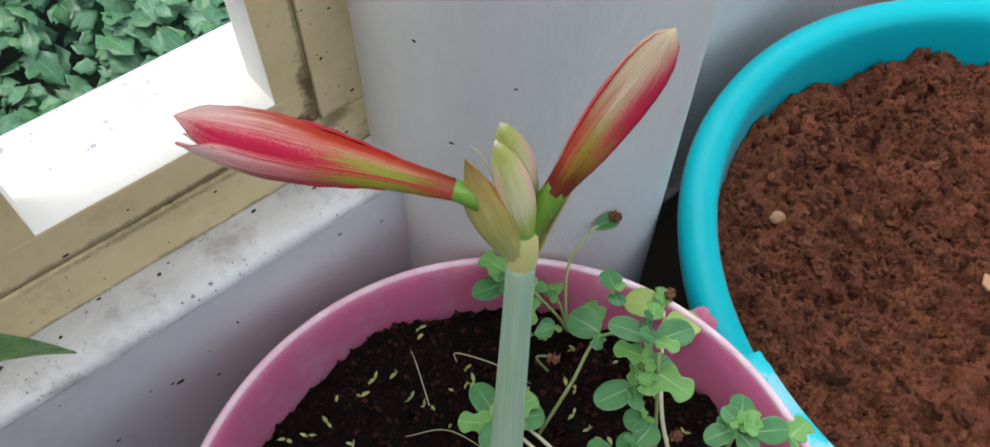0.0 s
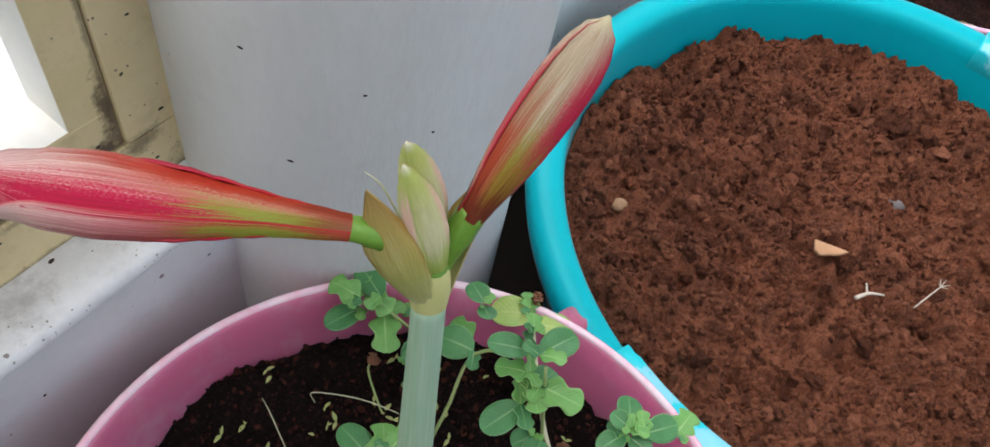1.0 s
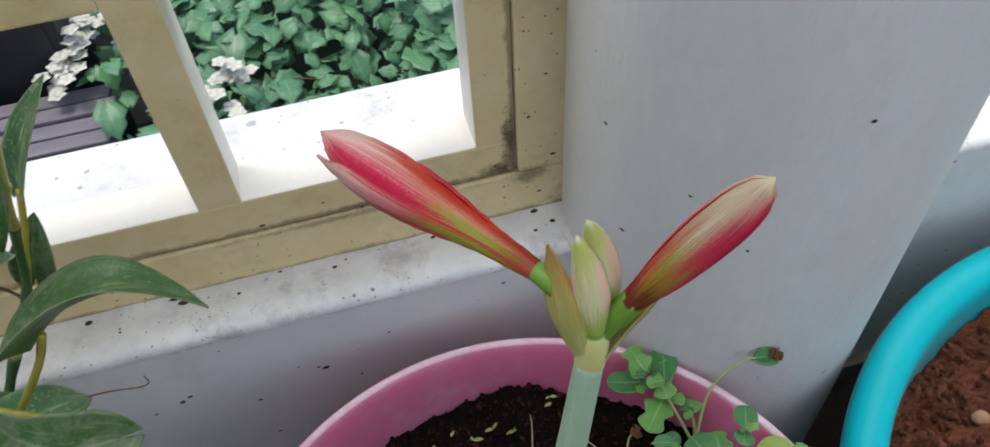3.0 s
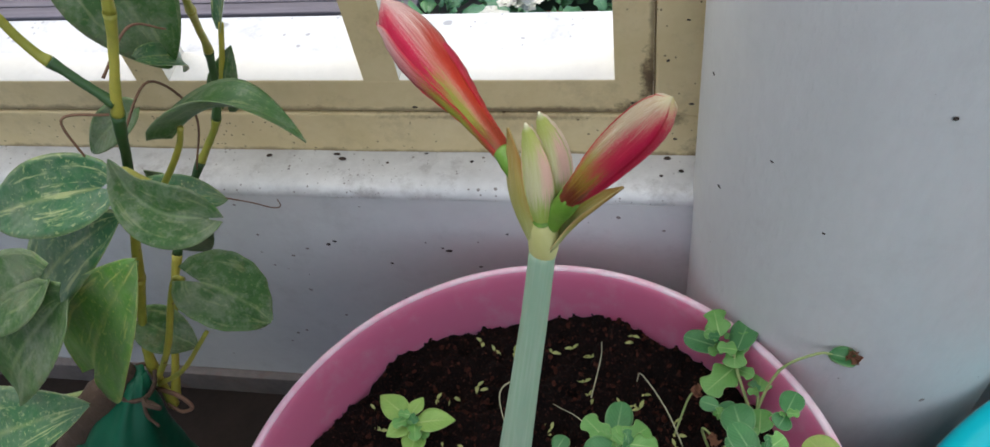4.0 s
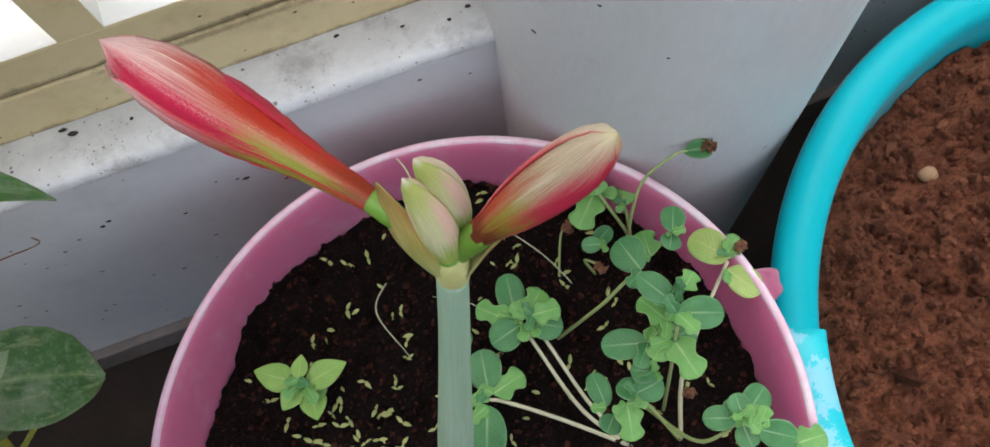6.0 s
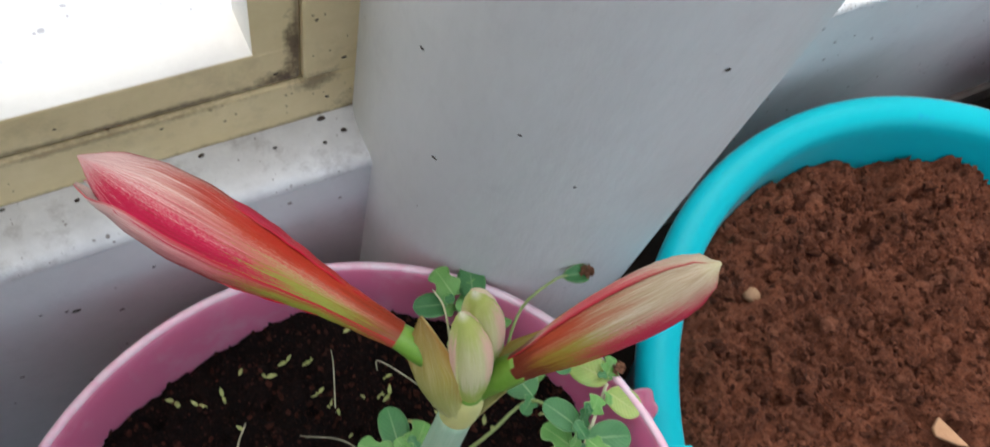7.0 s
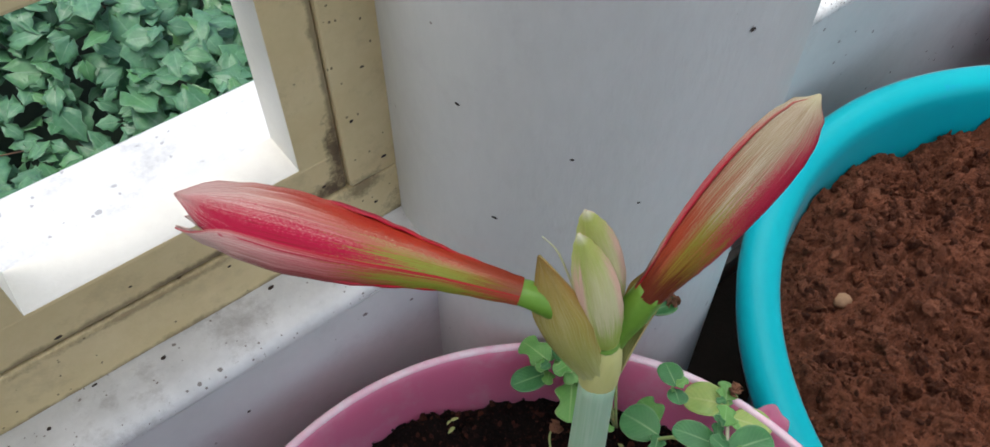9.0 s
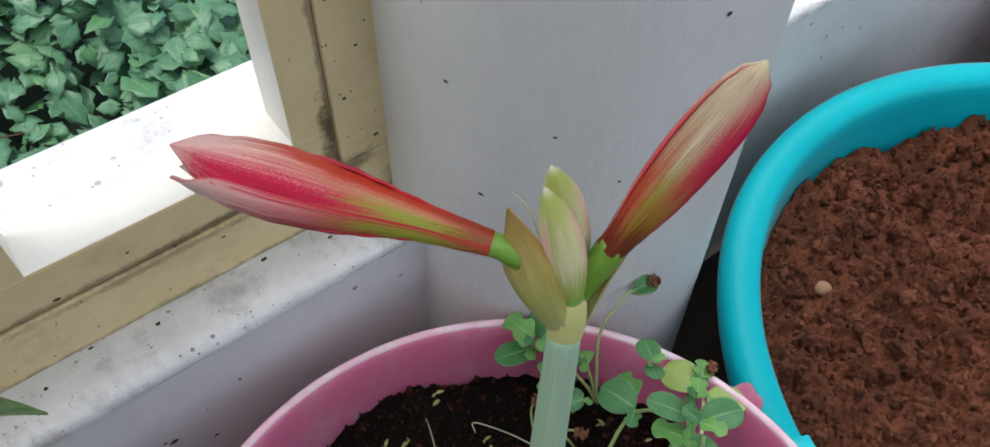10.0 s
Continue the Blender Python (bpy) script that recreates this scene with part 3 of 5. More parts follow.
def leaf_mesh(bm, kind, base, tip, width, up=(0, 0, 1), fold=0.12, curl=0.1, nu=10, ns=6, thick=0.0004, wave=0.0):
    """A leaf between two points: cupped along its midrib, curled at its tip, with a thin edge."""
    uv = bm.loops.layers.uv.verify()
    base, tip = Vector(base), Vector(tip)
    d = tip - base
    L = d.length
    d.normalize()
    n = Vector(up)
    n = (n - n.dot(d) * d).normalized()
    s = d.cross(n)
    tops, lows = [], []
    for i in range(nu + 1):
        u = 0.004 + 0.992 * i / nu
        w = leaf_shape(kind, u) * width / 2 + 0.0002
        bend = curl * L * (1 - (2 * u - 0.9) ** 2)
        back = 0.16 * width if kind in ("heart", "vine", "arrow") else 0.0
        rt, rl = [], []
        for j in range(ns + 1):
            q = 2 * j / ns - 1
            h = bend + fold * width * abs(q) ** 1.4 * w * 2 / width + wave * width * math.sin(9 * u + 4 * q) * abs(q)
            co = base + d * (u * L - back * abs(q) * (1 - u) ** 3 * 2) + s * (q * w) + n * h
            rt.append(bm.verts.new(co))
            rl.append(bm.verts.new(co - n * thick))
        tops.append(rt)
        lows.append(rl)

    def quad(vs, coords):
        f = bm.faces.new(vs)
        for loop, c in zip(f.loops, coords):
            loop[uv].uv = c
    for i in range(nu):
        for j in range(ns):
            c = ((i / nu, j / ns), (i / nu, (j + 1) / ns), ((i + 1) / nu, (j + 1) / ns), ((i + 1) / nu, j / ns))
            quad((tops[i][j], tops[i][j + 1], tops[i + 1][j + 1], tops[i + 1][j]), c)
            quad((lows[i][j], lows[i + 1][j], lows[i + 1][j + 1], lows[i][j + 1]), (c[0], c[3], c[2], c[1]))
        for j in (0, ns):
            quad((tops[i][j], tops[i + 1][j], lows[i + 1][j], lows[i][j]), ((0, 0.5),) * 4)
    return bm


def clump(bm, place, size, flat=0.7, seed=0, rough=0.0):
    """An uneven crumb or pebble; rough adds a crumbly skin."""
    r = bmesh.ops.create_icosphere(bm, subdivisions=4 if rough else 2, radius=size)
    turn = Euler((seed * 1.3, seed * 2.1, seed * 0.7)).to_matrix()
    for v in r["verts"]:
        c = turn @ v.co
        k = 1 + 0.45 * noise.noise(c / size * 0.9 + Vector((seed * 3.1, seed, 0)))
        if rough:
            k += rough * (noise.noise(c / size * 2.6 + Vector((seed, 0, 5))) + 0.6 * noise.noise(c / size * 6.0) + 0.4 * noise.noise(c / size * 13.0))
        v.co = Vector((c.x * k, c.y * k, c.z * k * flat)) + Vector(place)
    return bm


# ---- the setting ----
WALL_Y, FRAME_Y, LEDGE_Z, FLOOR_Z = 0.239, 0.289, 0.490, 0.075
FRAME_Z = 0.487


def slab(name, label, material, *dims, bevel=0.0, category="wall"):
    return tagged(part(name, block(*dims, bevel), material, None, label, False), "", category, "", "structure")


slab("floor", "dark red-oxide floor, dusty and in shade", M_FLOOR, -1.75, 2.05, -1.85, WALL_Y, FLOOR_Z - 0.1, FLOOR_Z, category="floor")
slab("wall_north", "white-painted low parapet wall with specks of dirt", M_WALL, -1.75, 2.05, WALL_Y, 0.455, -0.9, LEDGE_Z - 0.012)
# low strip, darker than the wall, with reddish-brown specks
slab("skirting", "dark grey skirting with reddish-brown specks at the foot of the parapet", M_SKIRT, -1.75, 2.05, WALL_Y - 0.012, WALL_Y, FLOOR_Z, FLOOR_Z + 0.045, bevel=0.003, category="skirting")


def ledge(name, x0, x1, y1):
    bm = bmesh.new()
    n = 60
    rows = []
    prof = [(WALL_Y, LEDGE_Z - 0.012), (WALL_Y - 0.001, LEDGE_Z - 0.008), (WALL_Y + 0.0015, LEDGE_Z - 0.002), (WALL_Y + 0.007, LEDGE_Z + 0.0005),
            (WALL_Y + 0.02, LEDGE_Z + 0.001), (WALL_Y + 0.035, LEDGE_Z), (y1, LEDGE_Z), (y1, LEDGE_Z - 0.012)]
    for i in range(n + 1):
        x = x0 + (x1 - x0) * i / n
        rows.append([bm.verts.new((x, y + 0.0016 * noise.noise((x * 14, k, 0)), z + 0.0012 * noise.noise((x * 20, k * 2, 5)))) for k, (y, z) in enumerate(prof)])
    grid_faces(bm, rows)
    return tagged(part(name, bm, M_LEDGE, None, "dirty white plastered ledge on top of the parapet"), "", "ledge", "", "structure")


ledge("ledge_west", -1.75, 0.13, FRAME_Y + 0.05)
ledge("ledge_east", 0.34, 2.05, 0.46)

# round column, half set into the parapet
bm = bmesh.new()
rows = []
for i in range(61):
    z = FLOOR_Z + (2.7 - FLOOR_Z) * (i / 60) ** 1.6
    rows.append([bm.verts.new((0.226 + (0.144 + 0.0012 * noise.noise((math.cos(a) * 2.5, math.sin(a) * 2.5, z * 3))) * math.cos(a),
                               0.2486 + (0.144 + 0.0012 * noise.noise((math.cos(a) * 2.5, math.sin(a) * 2.5, z * 3))) * math.sin(a), z))
                 for a in (2 * math.pi * q / 96 for q in range(96))])
grid_faces(bm, rows, True)
tagged(part("column", bm, M_COL, None, "round white-painted column with brush marks and small dirt specks"), "", "column", "", "structure")

# outer sill beyond the window bars
tagged(part("outer_sill", block(-1.75, 0.14, FRAME_Y + 0.0405, 0.458, 0.42, 0.515, 0.004), M_SILL, None, "sunlit white weathered sill with grey marks"), "", "sill", "", "structure")
slab("wall_above", "white wall above the window", M_WALL, -1.75, 2.05, 0.25, 0.455, 2.2, 2.75)
slab("wall_west", "white side wall", M_WALL, -1.85, -1.75, -1.95, 0.455, FLOOR_Z - 0.1, 2.75)
slab("wall_east", "white side wall", M_WALL, 2.05, 2.15, -1.95, 0.455, FLOOR_Z - 0.1, 2.75)
# unseen ceiling, with a wide opening added over the pots for top light
bm = block(-1.85, -1.55, -1.95, 0.455, 2.75, 2.85)
block(1.85, 2.15, -1.95, 0.455, 2.75, 2.85, bm=bm)
block(-1.55, 1.85, -1.95, -1.75, 2.75, 2.85, bm=bm)
block(-1.55, 1.85, 0.10, 0.455, 2.75, 2.85, bm=bm)
tagged(part("ceiling", bm, M_CEIL, None, "unseen whitewashed ceiling with an opening added for top light", False), "", "ceiling", "", "structure")
# unseen wall; its bay is added to hold the fill lamp
bm = block(-1.75, -1.35, -1.95, -1.85, FLOOR_Z - 0.1, 2.75)
block(1.65, 2.05, -1.95, -1.85, FLOOR_Z - 0.1, 2.75, bm=bm)
block(-1.35, 1.65, -1.95, -1.85, FLOOR_Z - 0.1, 0.6, bm=bm)
block(-1.35, 1.65, -1.95, -1.85, 2.5, 2.75, bm=bm)
tagged(part("wall_south", bm, M_WALL, None, "unseen white wall with an added bay opening", False), "", "wall", "", "structure")

# cream timber window with upright bars
window = thing("window_1", (-0.6, FRAME_Y, FRAME_Z), "cream-painted timber window with upright bars, grimy in its corners", "window", kind="structure")


def win(name, label, *dims, bevel=0.0025, material=None):
    ob = under(part(name, block(*dims, bevel), material or (M_CREAM if name == "outer_frame" else M_CREAM_S), None, label, False), window)
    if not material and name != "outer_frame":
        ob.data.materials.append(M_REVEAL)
        # sides, top and back of each sash part take the paler colour
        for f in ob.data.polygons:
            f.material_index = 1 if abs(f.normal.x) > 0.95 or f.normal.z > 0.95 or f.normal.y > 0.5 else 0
    return ob


FB = FRAME_Y + 0.038
win("outer_frame", "", -1.75, 0.125, FRAME_Y - 0.002, FB, FRAME_Z, 0.5385)
win("outer_frame", "", 0.0485, 0.125, FRAME_Y - 0.002, FB, 0.5385, 2.2)
win("putty_joint", "dirty brown joint", -1.75, 0.047, FRAME_Y + 0.004, FB - 0.004, 0.538, 0.5405, bevel=0, material=M_GRIME)
win("putty_joint", "dirty brown joint", 0.0465, 0.0490, FRAME_Y + 0.003, FB - 0.004, 0.541, 2.19, bevel=0, material=M_GRIME)
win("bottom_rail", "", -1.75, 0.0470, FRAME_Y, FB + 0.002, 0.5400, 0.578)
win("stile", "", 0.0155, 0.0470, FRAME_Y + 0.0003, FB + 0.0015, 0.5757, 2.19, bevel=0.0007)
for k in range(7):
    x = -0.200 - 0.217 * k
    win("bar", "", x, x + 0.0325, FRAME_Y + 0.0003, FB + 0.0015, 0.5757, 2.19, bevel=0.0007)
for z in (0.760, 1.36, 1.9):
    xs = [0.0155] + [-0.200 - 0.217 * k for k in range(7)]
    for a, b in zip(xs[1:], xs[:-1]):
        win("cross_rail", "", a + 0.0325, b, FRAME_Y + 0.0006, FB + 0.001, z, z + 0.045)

# ---- pink pot and its soil ----
POT = (-0.0305, -0.0365)


def pink_pot(name, centre, rim_z, r, label, lug_angle=None, base_z=FLOOR_Z):
    """Open plastic tub: tapered wall, small rolled rim, flat base, folded lug."""
    h = rim_z - base_z
    prof = [(0.001, base_z), (r * 0.72, base_z), (r * 0.735, base_z + 0.006), (r * 0.90, base_z + h * 0.62), (r * 0.958, rim_z - 0.03),
            (r * 0.972, rim_z - 0.026), (r * 0.992, rim_z - 0.022), (r, rim_z - 0.012), (r, rim_z - 0.004), (r * 0.991, rim_z - 0.0005), (r * 0.981, rim_z),
            (r * 0.968, rim_z - 0.003), (r * 0.960, rim_z - 0.010), (r * 0.945, rim_z - 0.03), (r * 0.885, base_z + h * 0.62), (r * 0.70, base_z + 0.012), (0.001, base_z + 0.012)]
    pot = thing(name, (centre[0], centre[1], base_z), label, "plant pot")
    under(part("pot_body", lathe(prof, centre, 128, 0.003), M_PINK, None), pot)
    bead = [(r * 0.990 + 0.0036 * math.cos(q), rim_z - 0.0022 + 0.0036 * math.sin(q)) for q in (2 * math.pi * k / 10 for k in range(11))]
    under(part("rim", lathe(bead, centre, 128, 0.003), M_PINK_RIM, None, "paler rolled rim, scuffed, its whitish highlight painted in"), pot)
    if lug_angle is not None:
        a = radians(lug_angle)
        out, along = Vector((math.cos(a), math.sin(a), 0)), Vector((-math.sin(a), math.cos(a), 0))
        c = Vector((centre[0], centre[1], rim_z - 0.014)) + out * r
        bm = bmesh.new()
        rows = []
        for i in range(13):
            q = 2 * i / 12 - 1
            reach = 0.015 * (1 - abs(q) ** 4)
            dip = 0.005 * math.exp(-(q * 2.2) ** 2)
            row = []
            for o, z in ((-0.002, 0.004), (0.35, 0.005 - dip), (0.75, 0.004 - dip), (1.0, 0.009), (1.12, 0.006), (1.05, -0.004), (0.9, -0.009), (0.8, -0.002), (0.35, -0.001 - dip), (-0.002, -0.003)):
                row.append(bm.verts.new(c + along * (q * 0.014) + out * (o * reach + 0.002 * math.sin(q * 5)) + Vector((0, 0, z))))
            rows.append(row)
        grid_faces(bm, rows, True)
        bm.faces.new(rows[0])
        bm.faces.new(rows[-1])
        under(part("lug", bm, M_PINK, None, "folded pink carrying lug"), pot)
    return pot


def soil_disc(name, centre, r, z, bumps, material, label, seed, n=110, crumbs=500, crumb=(0.0015, 0.006), lumps=0, lump=(0.004, 0.011)):
    """Soil surface raised in lumps, with loose crumbs lying on it."""
    rnd = random.Random(seed)
    bm = bmesh.new()
    rows = []

    def height(x, y):
        p = Vector((x, y, seed))
        e = min(1.0, max(0.0, ((x - centre[0]) ** 2 + (y - centre[1]) ** 2) ** 0.5 / r - 0.78) / 0.2)
        return z + 0.012 * e * noise.noise(p * 16) + bumps * (noise.noise(p * 9) * 1.0 + 0.85 * noise.noise(p * 26) + 0.60 * noise.noise(p * 60) + 0.50 * noise.noise(p * 130) - 2.4 * max(0.0, noise.noise(p * 38 + Vector((3, 7, 1))) - 0.30))
    m = int(n * 3.6)
    for i in range(1, n + 1):
        rr = r * (i / n) ** 0.8
        rows.append([bm.verts.new((centre[0] + rr * math.cos(a), centre[1] + rr * math.sin(a),
                                   height(centre[0] + rr * math.cos(a), centre[1] + rr * math.sin(a)) - (0.02 if i == n else 0)))
                     for a in (2 * math.pi * q / m for q in range(m))])
    grid_faces(bm, rows, True)
    bm.faces.new(rows[0])
    ob = part(name, bm, material)
    tagged(ob, label, "soil", "", "stuff")
    V, T, shapes = [], [], []
    for level in (1, 2):
        ico = bmesh.new()
        bmesh.ops.create_icosphere(ico, subdivisions=level, radius=1.0)
        ico.verts.ensure_lookup_table()
        shapes.append((np.array([v.co[:] for v in ico.verts]), np.array([[v.index for v in f.verts] for f in ico.faces])))
        ico.free()
    first = 0
    for k in range(crumbs + lumps):
        tmpl, tris = shapes[k >= crumbs]
        a, q = rnd.random() * 2 * math.pi, r * (0.985 if k < crumbs else 0.93) * rnd.random() ** 0.5
        x, y = centre[0] + q * math.cos(a), centre[1] + q * math.sin(a)
        s = crumb[0] + (crumb[1] - crumb[0]) * rnd.random() ** 4.2 if k < crumbs else lump[0] + (lump[1] - lump[0]) * rnd.random() ** 2.4
        turn = np.array(Euler((rnd.random() * 6, rnd.random() * 6, rnd.random() * 6)).to_matrix())
        knobby = tmpl * (1 + 0.28 * np.array([noise.noise(Vector(t) * 1.3 + Vector((k * 1.7, 0, 0))) + (0.6 * noise.noise(Vector(t) * 3.1 + Vector((0, k * 1.3, 0))) if k >= crumbs else 0) for t in tmpl])[:, None] * 2.6)
        shape = knobby * np.array((1.0, rnd.uniform(0.45, 1.0), rnd.uniform(0.35, 0.8)))
        V.append((shape @ turn.T) * s + np.array((x, y, height(x, y) + s * 0.2)))
        T.append(tris + first)
        first += len(tmpl)
    me = bpy.data.meshes.new("soil_crumbs")
    me.from_pydata(np.concatenate(V).tolist(), [], np.concatenate(T).tolist())
    me.materials.append(material)
    c = new("soil_crumbs", me)
    c.parent = ob
    tagged(c, "loose crumbs of soil", "", "", "stuff")
    return height


pot = pink_pot("pink_pot", POT, 0.440, 0.2355, "round pink plastic pot, scuffed at the rim, on the floor", lug_angle=9)
pot_height = soil_disc("compost", POT, 0.2245, 0.380, 0.0125, M_POT_EARTH, "dark crumbly compost filling the pink pot", 3, crumbs=13000, crumb=(0.0006, 0.0036), lumps=60, lump=(0.002, 0.0045))

# ---- turquoise tub ----
TUB, TUB_R, TUB_Z = (0.535, -0.153), 0.349, 0.396


def turquoise_tub():
    b, r, z = FLOOR_Z, TUB_R, TUB_Z
    prof = [(0.001, b), (r * 0.78, b), (r * 0.795, b + 0.008), (r * 0.886, z - 0.070), (r * 0.897, z - 0.046), (r * 0.965, z - 0.038), (r * 0.993, z - 0.026), (r, z - 0.014), (r * 0.992, z - 0.004),
            (r * 0.975, z), (r * 0.950, z + 0.0008), (r * 0.922, z - 0.0008), (r * 0.905, z - 0.004), (r * 0.894, z - 0.011), (r * 0.889, z - 0.022), (r * 0.886, z - 0.050), (r * 0.872, z - 0.085), (r * 0.77, b + 0.014), (0.001, b + 0.014)]
    tub = thing("turquoise_tub", (TUB[0], TUB[1], b), "wide round turquoise plastic tub filled with red earth, on the floor", "tub")
    under(part("tub_body", lathe(prof, TUB, 144), M_TURQ, None), tub)
    for mid in (180, -19):
        bm = bmesh.new()
        rows = []
        ring = [(0.884, -0.02), (0.886, -0.004), (0.896, 0.0055), (0.93, 0.0085), (0.97, 0.0085), (0.996, 0.005), (1.004, -0.004), (1.004, -0.05), (0.985, -0.058), (0.9, -0.05)]
        n = 30
        for i in range(n + 1):
            q = 2 * i / n - 1
            a = radians(mid + 21 * q)
            lift = 1.0 if abs(q) < 0.93 else 0.25
            rows.append([bm.verts.new((TUB[0] + r * k * math.cos(a), TUB[1] + r * k * math.sin(a), z + (h * lift if h > 0 else h))) for k, h in ring])
        grid_faces(bm, rows, True)
        bm.faces.new(rows[0])
        bm.faces.new(rows[-1])
        under(part("handle", bm, M_SCUFF, None, "scuffed turquoise moulded handle"), tub)
    return tub


turquoise_tub()
tub_height = soil_disc("red_earth", TUB, 0.3085, 0.335, 0.0165, M_RED_EARTH, "loose red-brown earth filling the turquoise tub", 8, n=170, crumbs=15000, crumb=(0.0009, 0.0060), lumps=480, lump=(0.003, 0.012))

# ---- far pink pot behind the tub ----
far_pot = pink_pot("pink_pot", (1.135, -0.02), 0.365, 0.235, "pink plastic pot standing behind the turquoise tub")
soil_disc("compost", (1.135, -0.02), 0.224, 0.31, 0.012, M_POT_EARTH, "dark compost in the pink pot behind the tub", 5, n=40, crumbs=150)

# ---- the amaryllis ----
BASE = Vector((-0.0475, -0.0520, 0.375))
lily = thing("amaryllis", BASE, "amaryllis in bud, red and cream buds on a waxy green stalk", "flowering plant")
under(part("flower_stalk", tube([BASE, (-0.0490, -0.0475, 0.442), (-0.0409, -0.0393, 0.491), (-0.0324, -0.0312, 0.5396), (-0.0239, -0.0231, 0.5882), (-0.0154, -0.0150, 0.6368), (-0.0068, -0.0069, 0.6854), (0.0020, 0.0014, 0.740)],
                                [0.0136, 0.0128, 0.0118, 0.0107, 0.0092, 0.0080, 0.0071, 0.0064], 44, 28), M_SCAPE, None, "waxy grey-green stalk"), lily)
under(part("collar", tube([(0.0015, 0.0010, 0.7335), (0.0018, 0.0013, 0.7375), (0.0025, 0.0020, 0.7450), (0.0030, 0.0028, 0.7530), (0.0032, 0.0032, 0.7580)], [0.0064, 0.0071, 0.0074, 0.0068, 0.0052], 14, 24), M_COLLAR, None, "pale green collar under the buds"), lily)


def tepal_mesh(curve, radius, phi, half, up, lift, tip_cut=0.0, taper=0.86, nu=30, ns=14, thick=0.0005, u0=0.0):
    """One tepal wrapped round a bud's axis: phi is where its midrib lies, half its half angle at the widest."""
    bm = bmesh.new()
    uv = bm.loops.layers.uv.verify()
    C = spline(curve, nu)
    up = Vector(up)
    rows, lows = [], []
    for i in range(nu + 1):
        u = i / nu
        d = (C[min(i + 1, nu)] - C[max(i - 1, 0)]).normalized()
        n = (up - up.dot(d) * d).normalized()
        s = d.cross(n)
        f = u * (len(radius) - 1)
        j = min(int(f), len(radius) - 2)
        t = f - j
        t = t * t * (3 - 2 * t)
        r = (radius[j] * (1 - t) + radius[j + 1] * t) * lift
        h = half if u < taper else half * max(0.02, 1 - ((u - taper) / (1 - taper)) ** (2.2 if taper > 0.8 else 1.7) * (1 - tip_cut))
        a_row, b_row = [], []
        for k in range(ns + 1):
            q = 2 * k / ns - 1
            a = phi + q * h
            rr = r * (1 + 0.06 * q + 0.05 * math.exp(-(q * 4) ** 2) - 0.015 * math.cos(q * 14))
            axis = n * math.cos(a) + s * math.sin(a)
            a_row.append(bm.verts.new(C[i] + axis * rr))
            b_row.append(bm.verts.new(C[i] + axis * max(rr - thick, 0.0003)))
        rows.append(a_row)
        lows.append(b_row)
    for i in range(nu):
        for k in range(ns):
            c = [(i / nu, k / ns), (i / nu, (k + 1) / ns), ((i + 1) / nu, (k + 1) / ns), ((i + 1) / nu, k / ns)]
            for vs in ((rows[i][k], rows[i][k + 1], rows[i + 1][k + 1], rows[i + 1][k]), (lows[i][k], lows[i][k + 1], lows[i + 1][k + 1], lows[i + 1][k])):
                f = bm.faces.new(vs)
                for loop, co in zip(f.loops, c):
                    loop[uv].uv = co
        for k in (0, ns):
            f = bm.faces.new((rows[i][k], rows[i + 1][k], lows[i + 1][k], lows[i][k]))
            for loop in f.loops:
                loop[uv].uv = (i / nu, k / ns)
    f = None
    for k in range(ns):
        f = bm.faces.new((rows[nu][k], rows[nu][k + 1], lows[nu][k + 1], lows[nu][k]))
        for loop in f.loops:
            loop[uv].uv = (1, k / ns)
    return bm


def flower_bud(label, stalk, stalk_r, curve, radius, tepals, up=(0, 0, 1)):
    """A bud: green ovary on a short stalk, wrapped by overlapping tepals (midrib angle, half angle, lift, material, name, length share)."""
    bud = under(part("flower_bud", tube(stalk, stalk_r, 12, 16), M_OVARY, None, label), lily)
    for phi, half, lift, material, cut, share, *taper in tepals:
        C = spline(curve, 24)[: int(24 * share) + 1]
        ob = part("tepal", tepal_mesh(C, radius, radians(phi), radians(half), up, lift, cut, *taper), material)
        ob.parent = bud
        ob.matrix_parent_inverse = Matrix.Identity(4)
    return bud


# long bud leaning towards the window
flower_bud("long crimson and cream bud about to open", [(0.000, 0.005, 0.752), (-0.006, 0.012, 0.768), (-0.0115, 0.0185, 0.7775), (-0.0175, 0.0258, 0.7800)], [0.0028, 0.0036, 0.0049, 0.0042],
           [(-0.0160, 0.0240, 0.7795), (-0.0340, 0.0447, 0.7845), (-0.0525, 0.0655, 0.7885), (-0.0700, 0.0872, 0.7915), (-0.0868, 0.1090, 0.7935)],
           [0.0046, 0.0056, 0.0066, 0.0084, 0.0105, 0.0124, 0.0133, 0.0126, 0.0106, 0.0078],
           [(-11, 83, 1.0, M_PETAL, 0.02, 1.0, 0.76), (-122, 72, 0.93, M_PETAL_L, 0.02, 1.0, 0.80), (100, 62, 1.06, M_PETAL_C, 0.05, 0.84, 0.6),
            (80, 55, 0.84, M_PETAL_C, 0.1, 0.95, 0.75), (-62, 56, 0.82, M_PETAL_L, 0.05, 0.985, 0.80), (195, 60, 0.86, M_PETAL_C, 0.2, 0.9)])
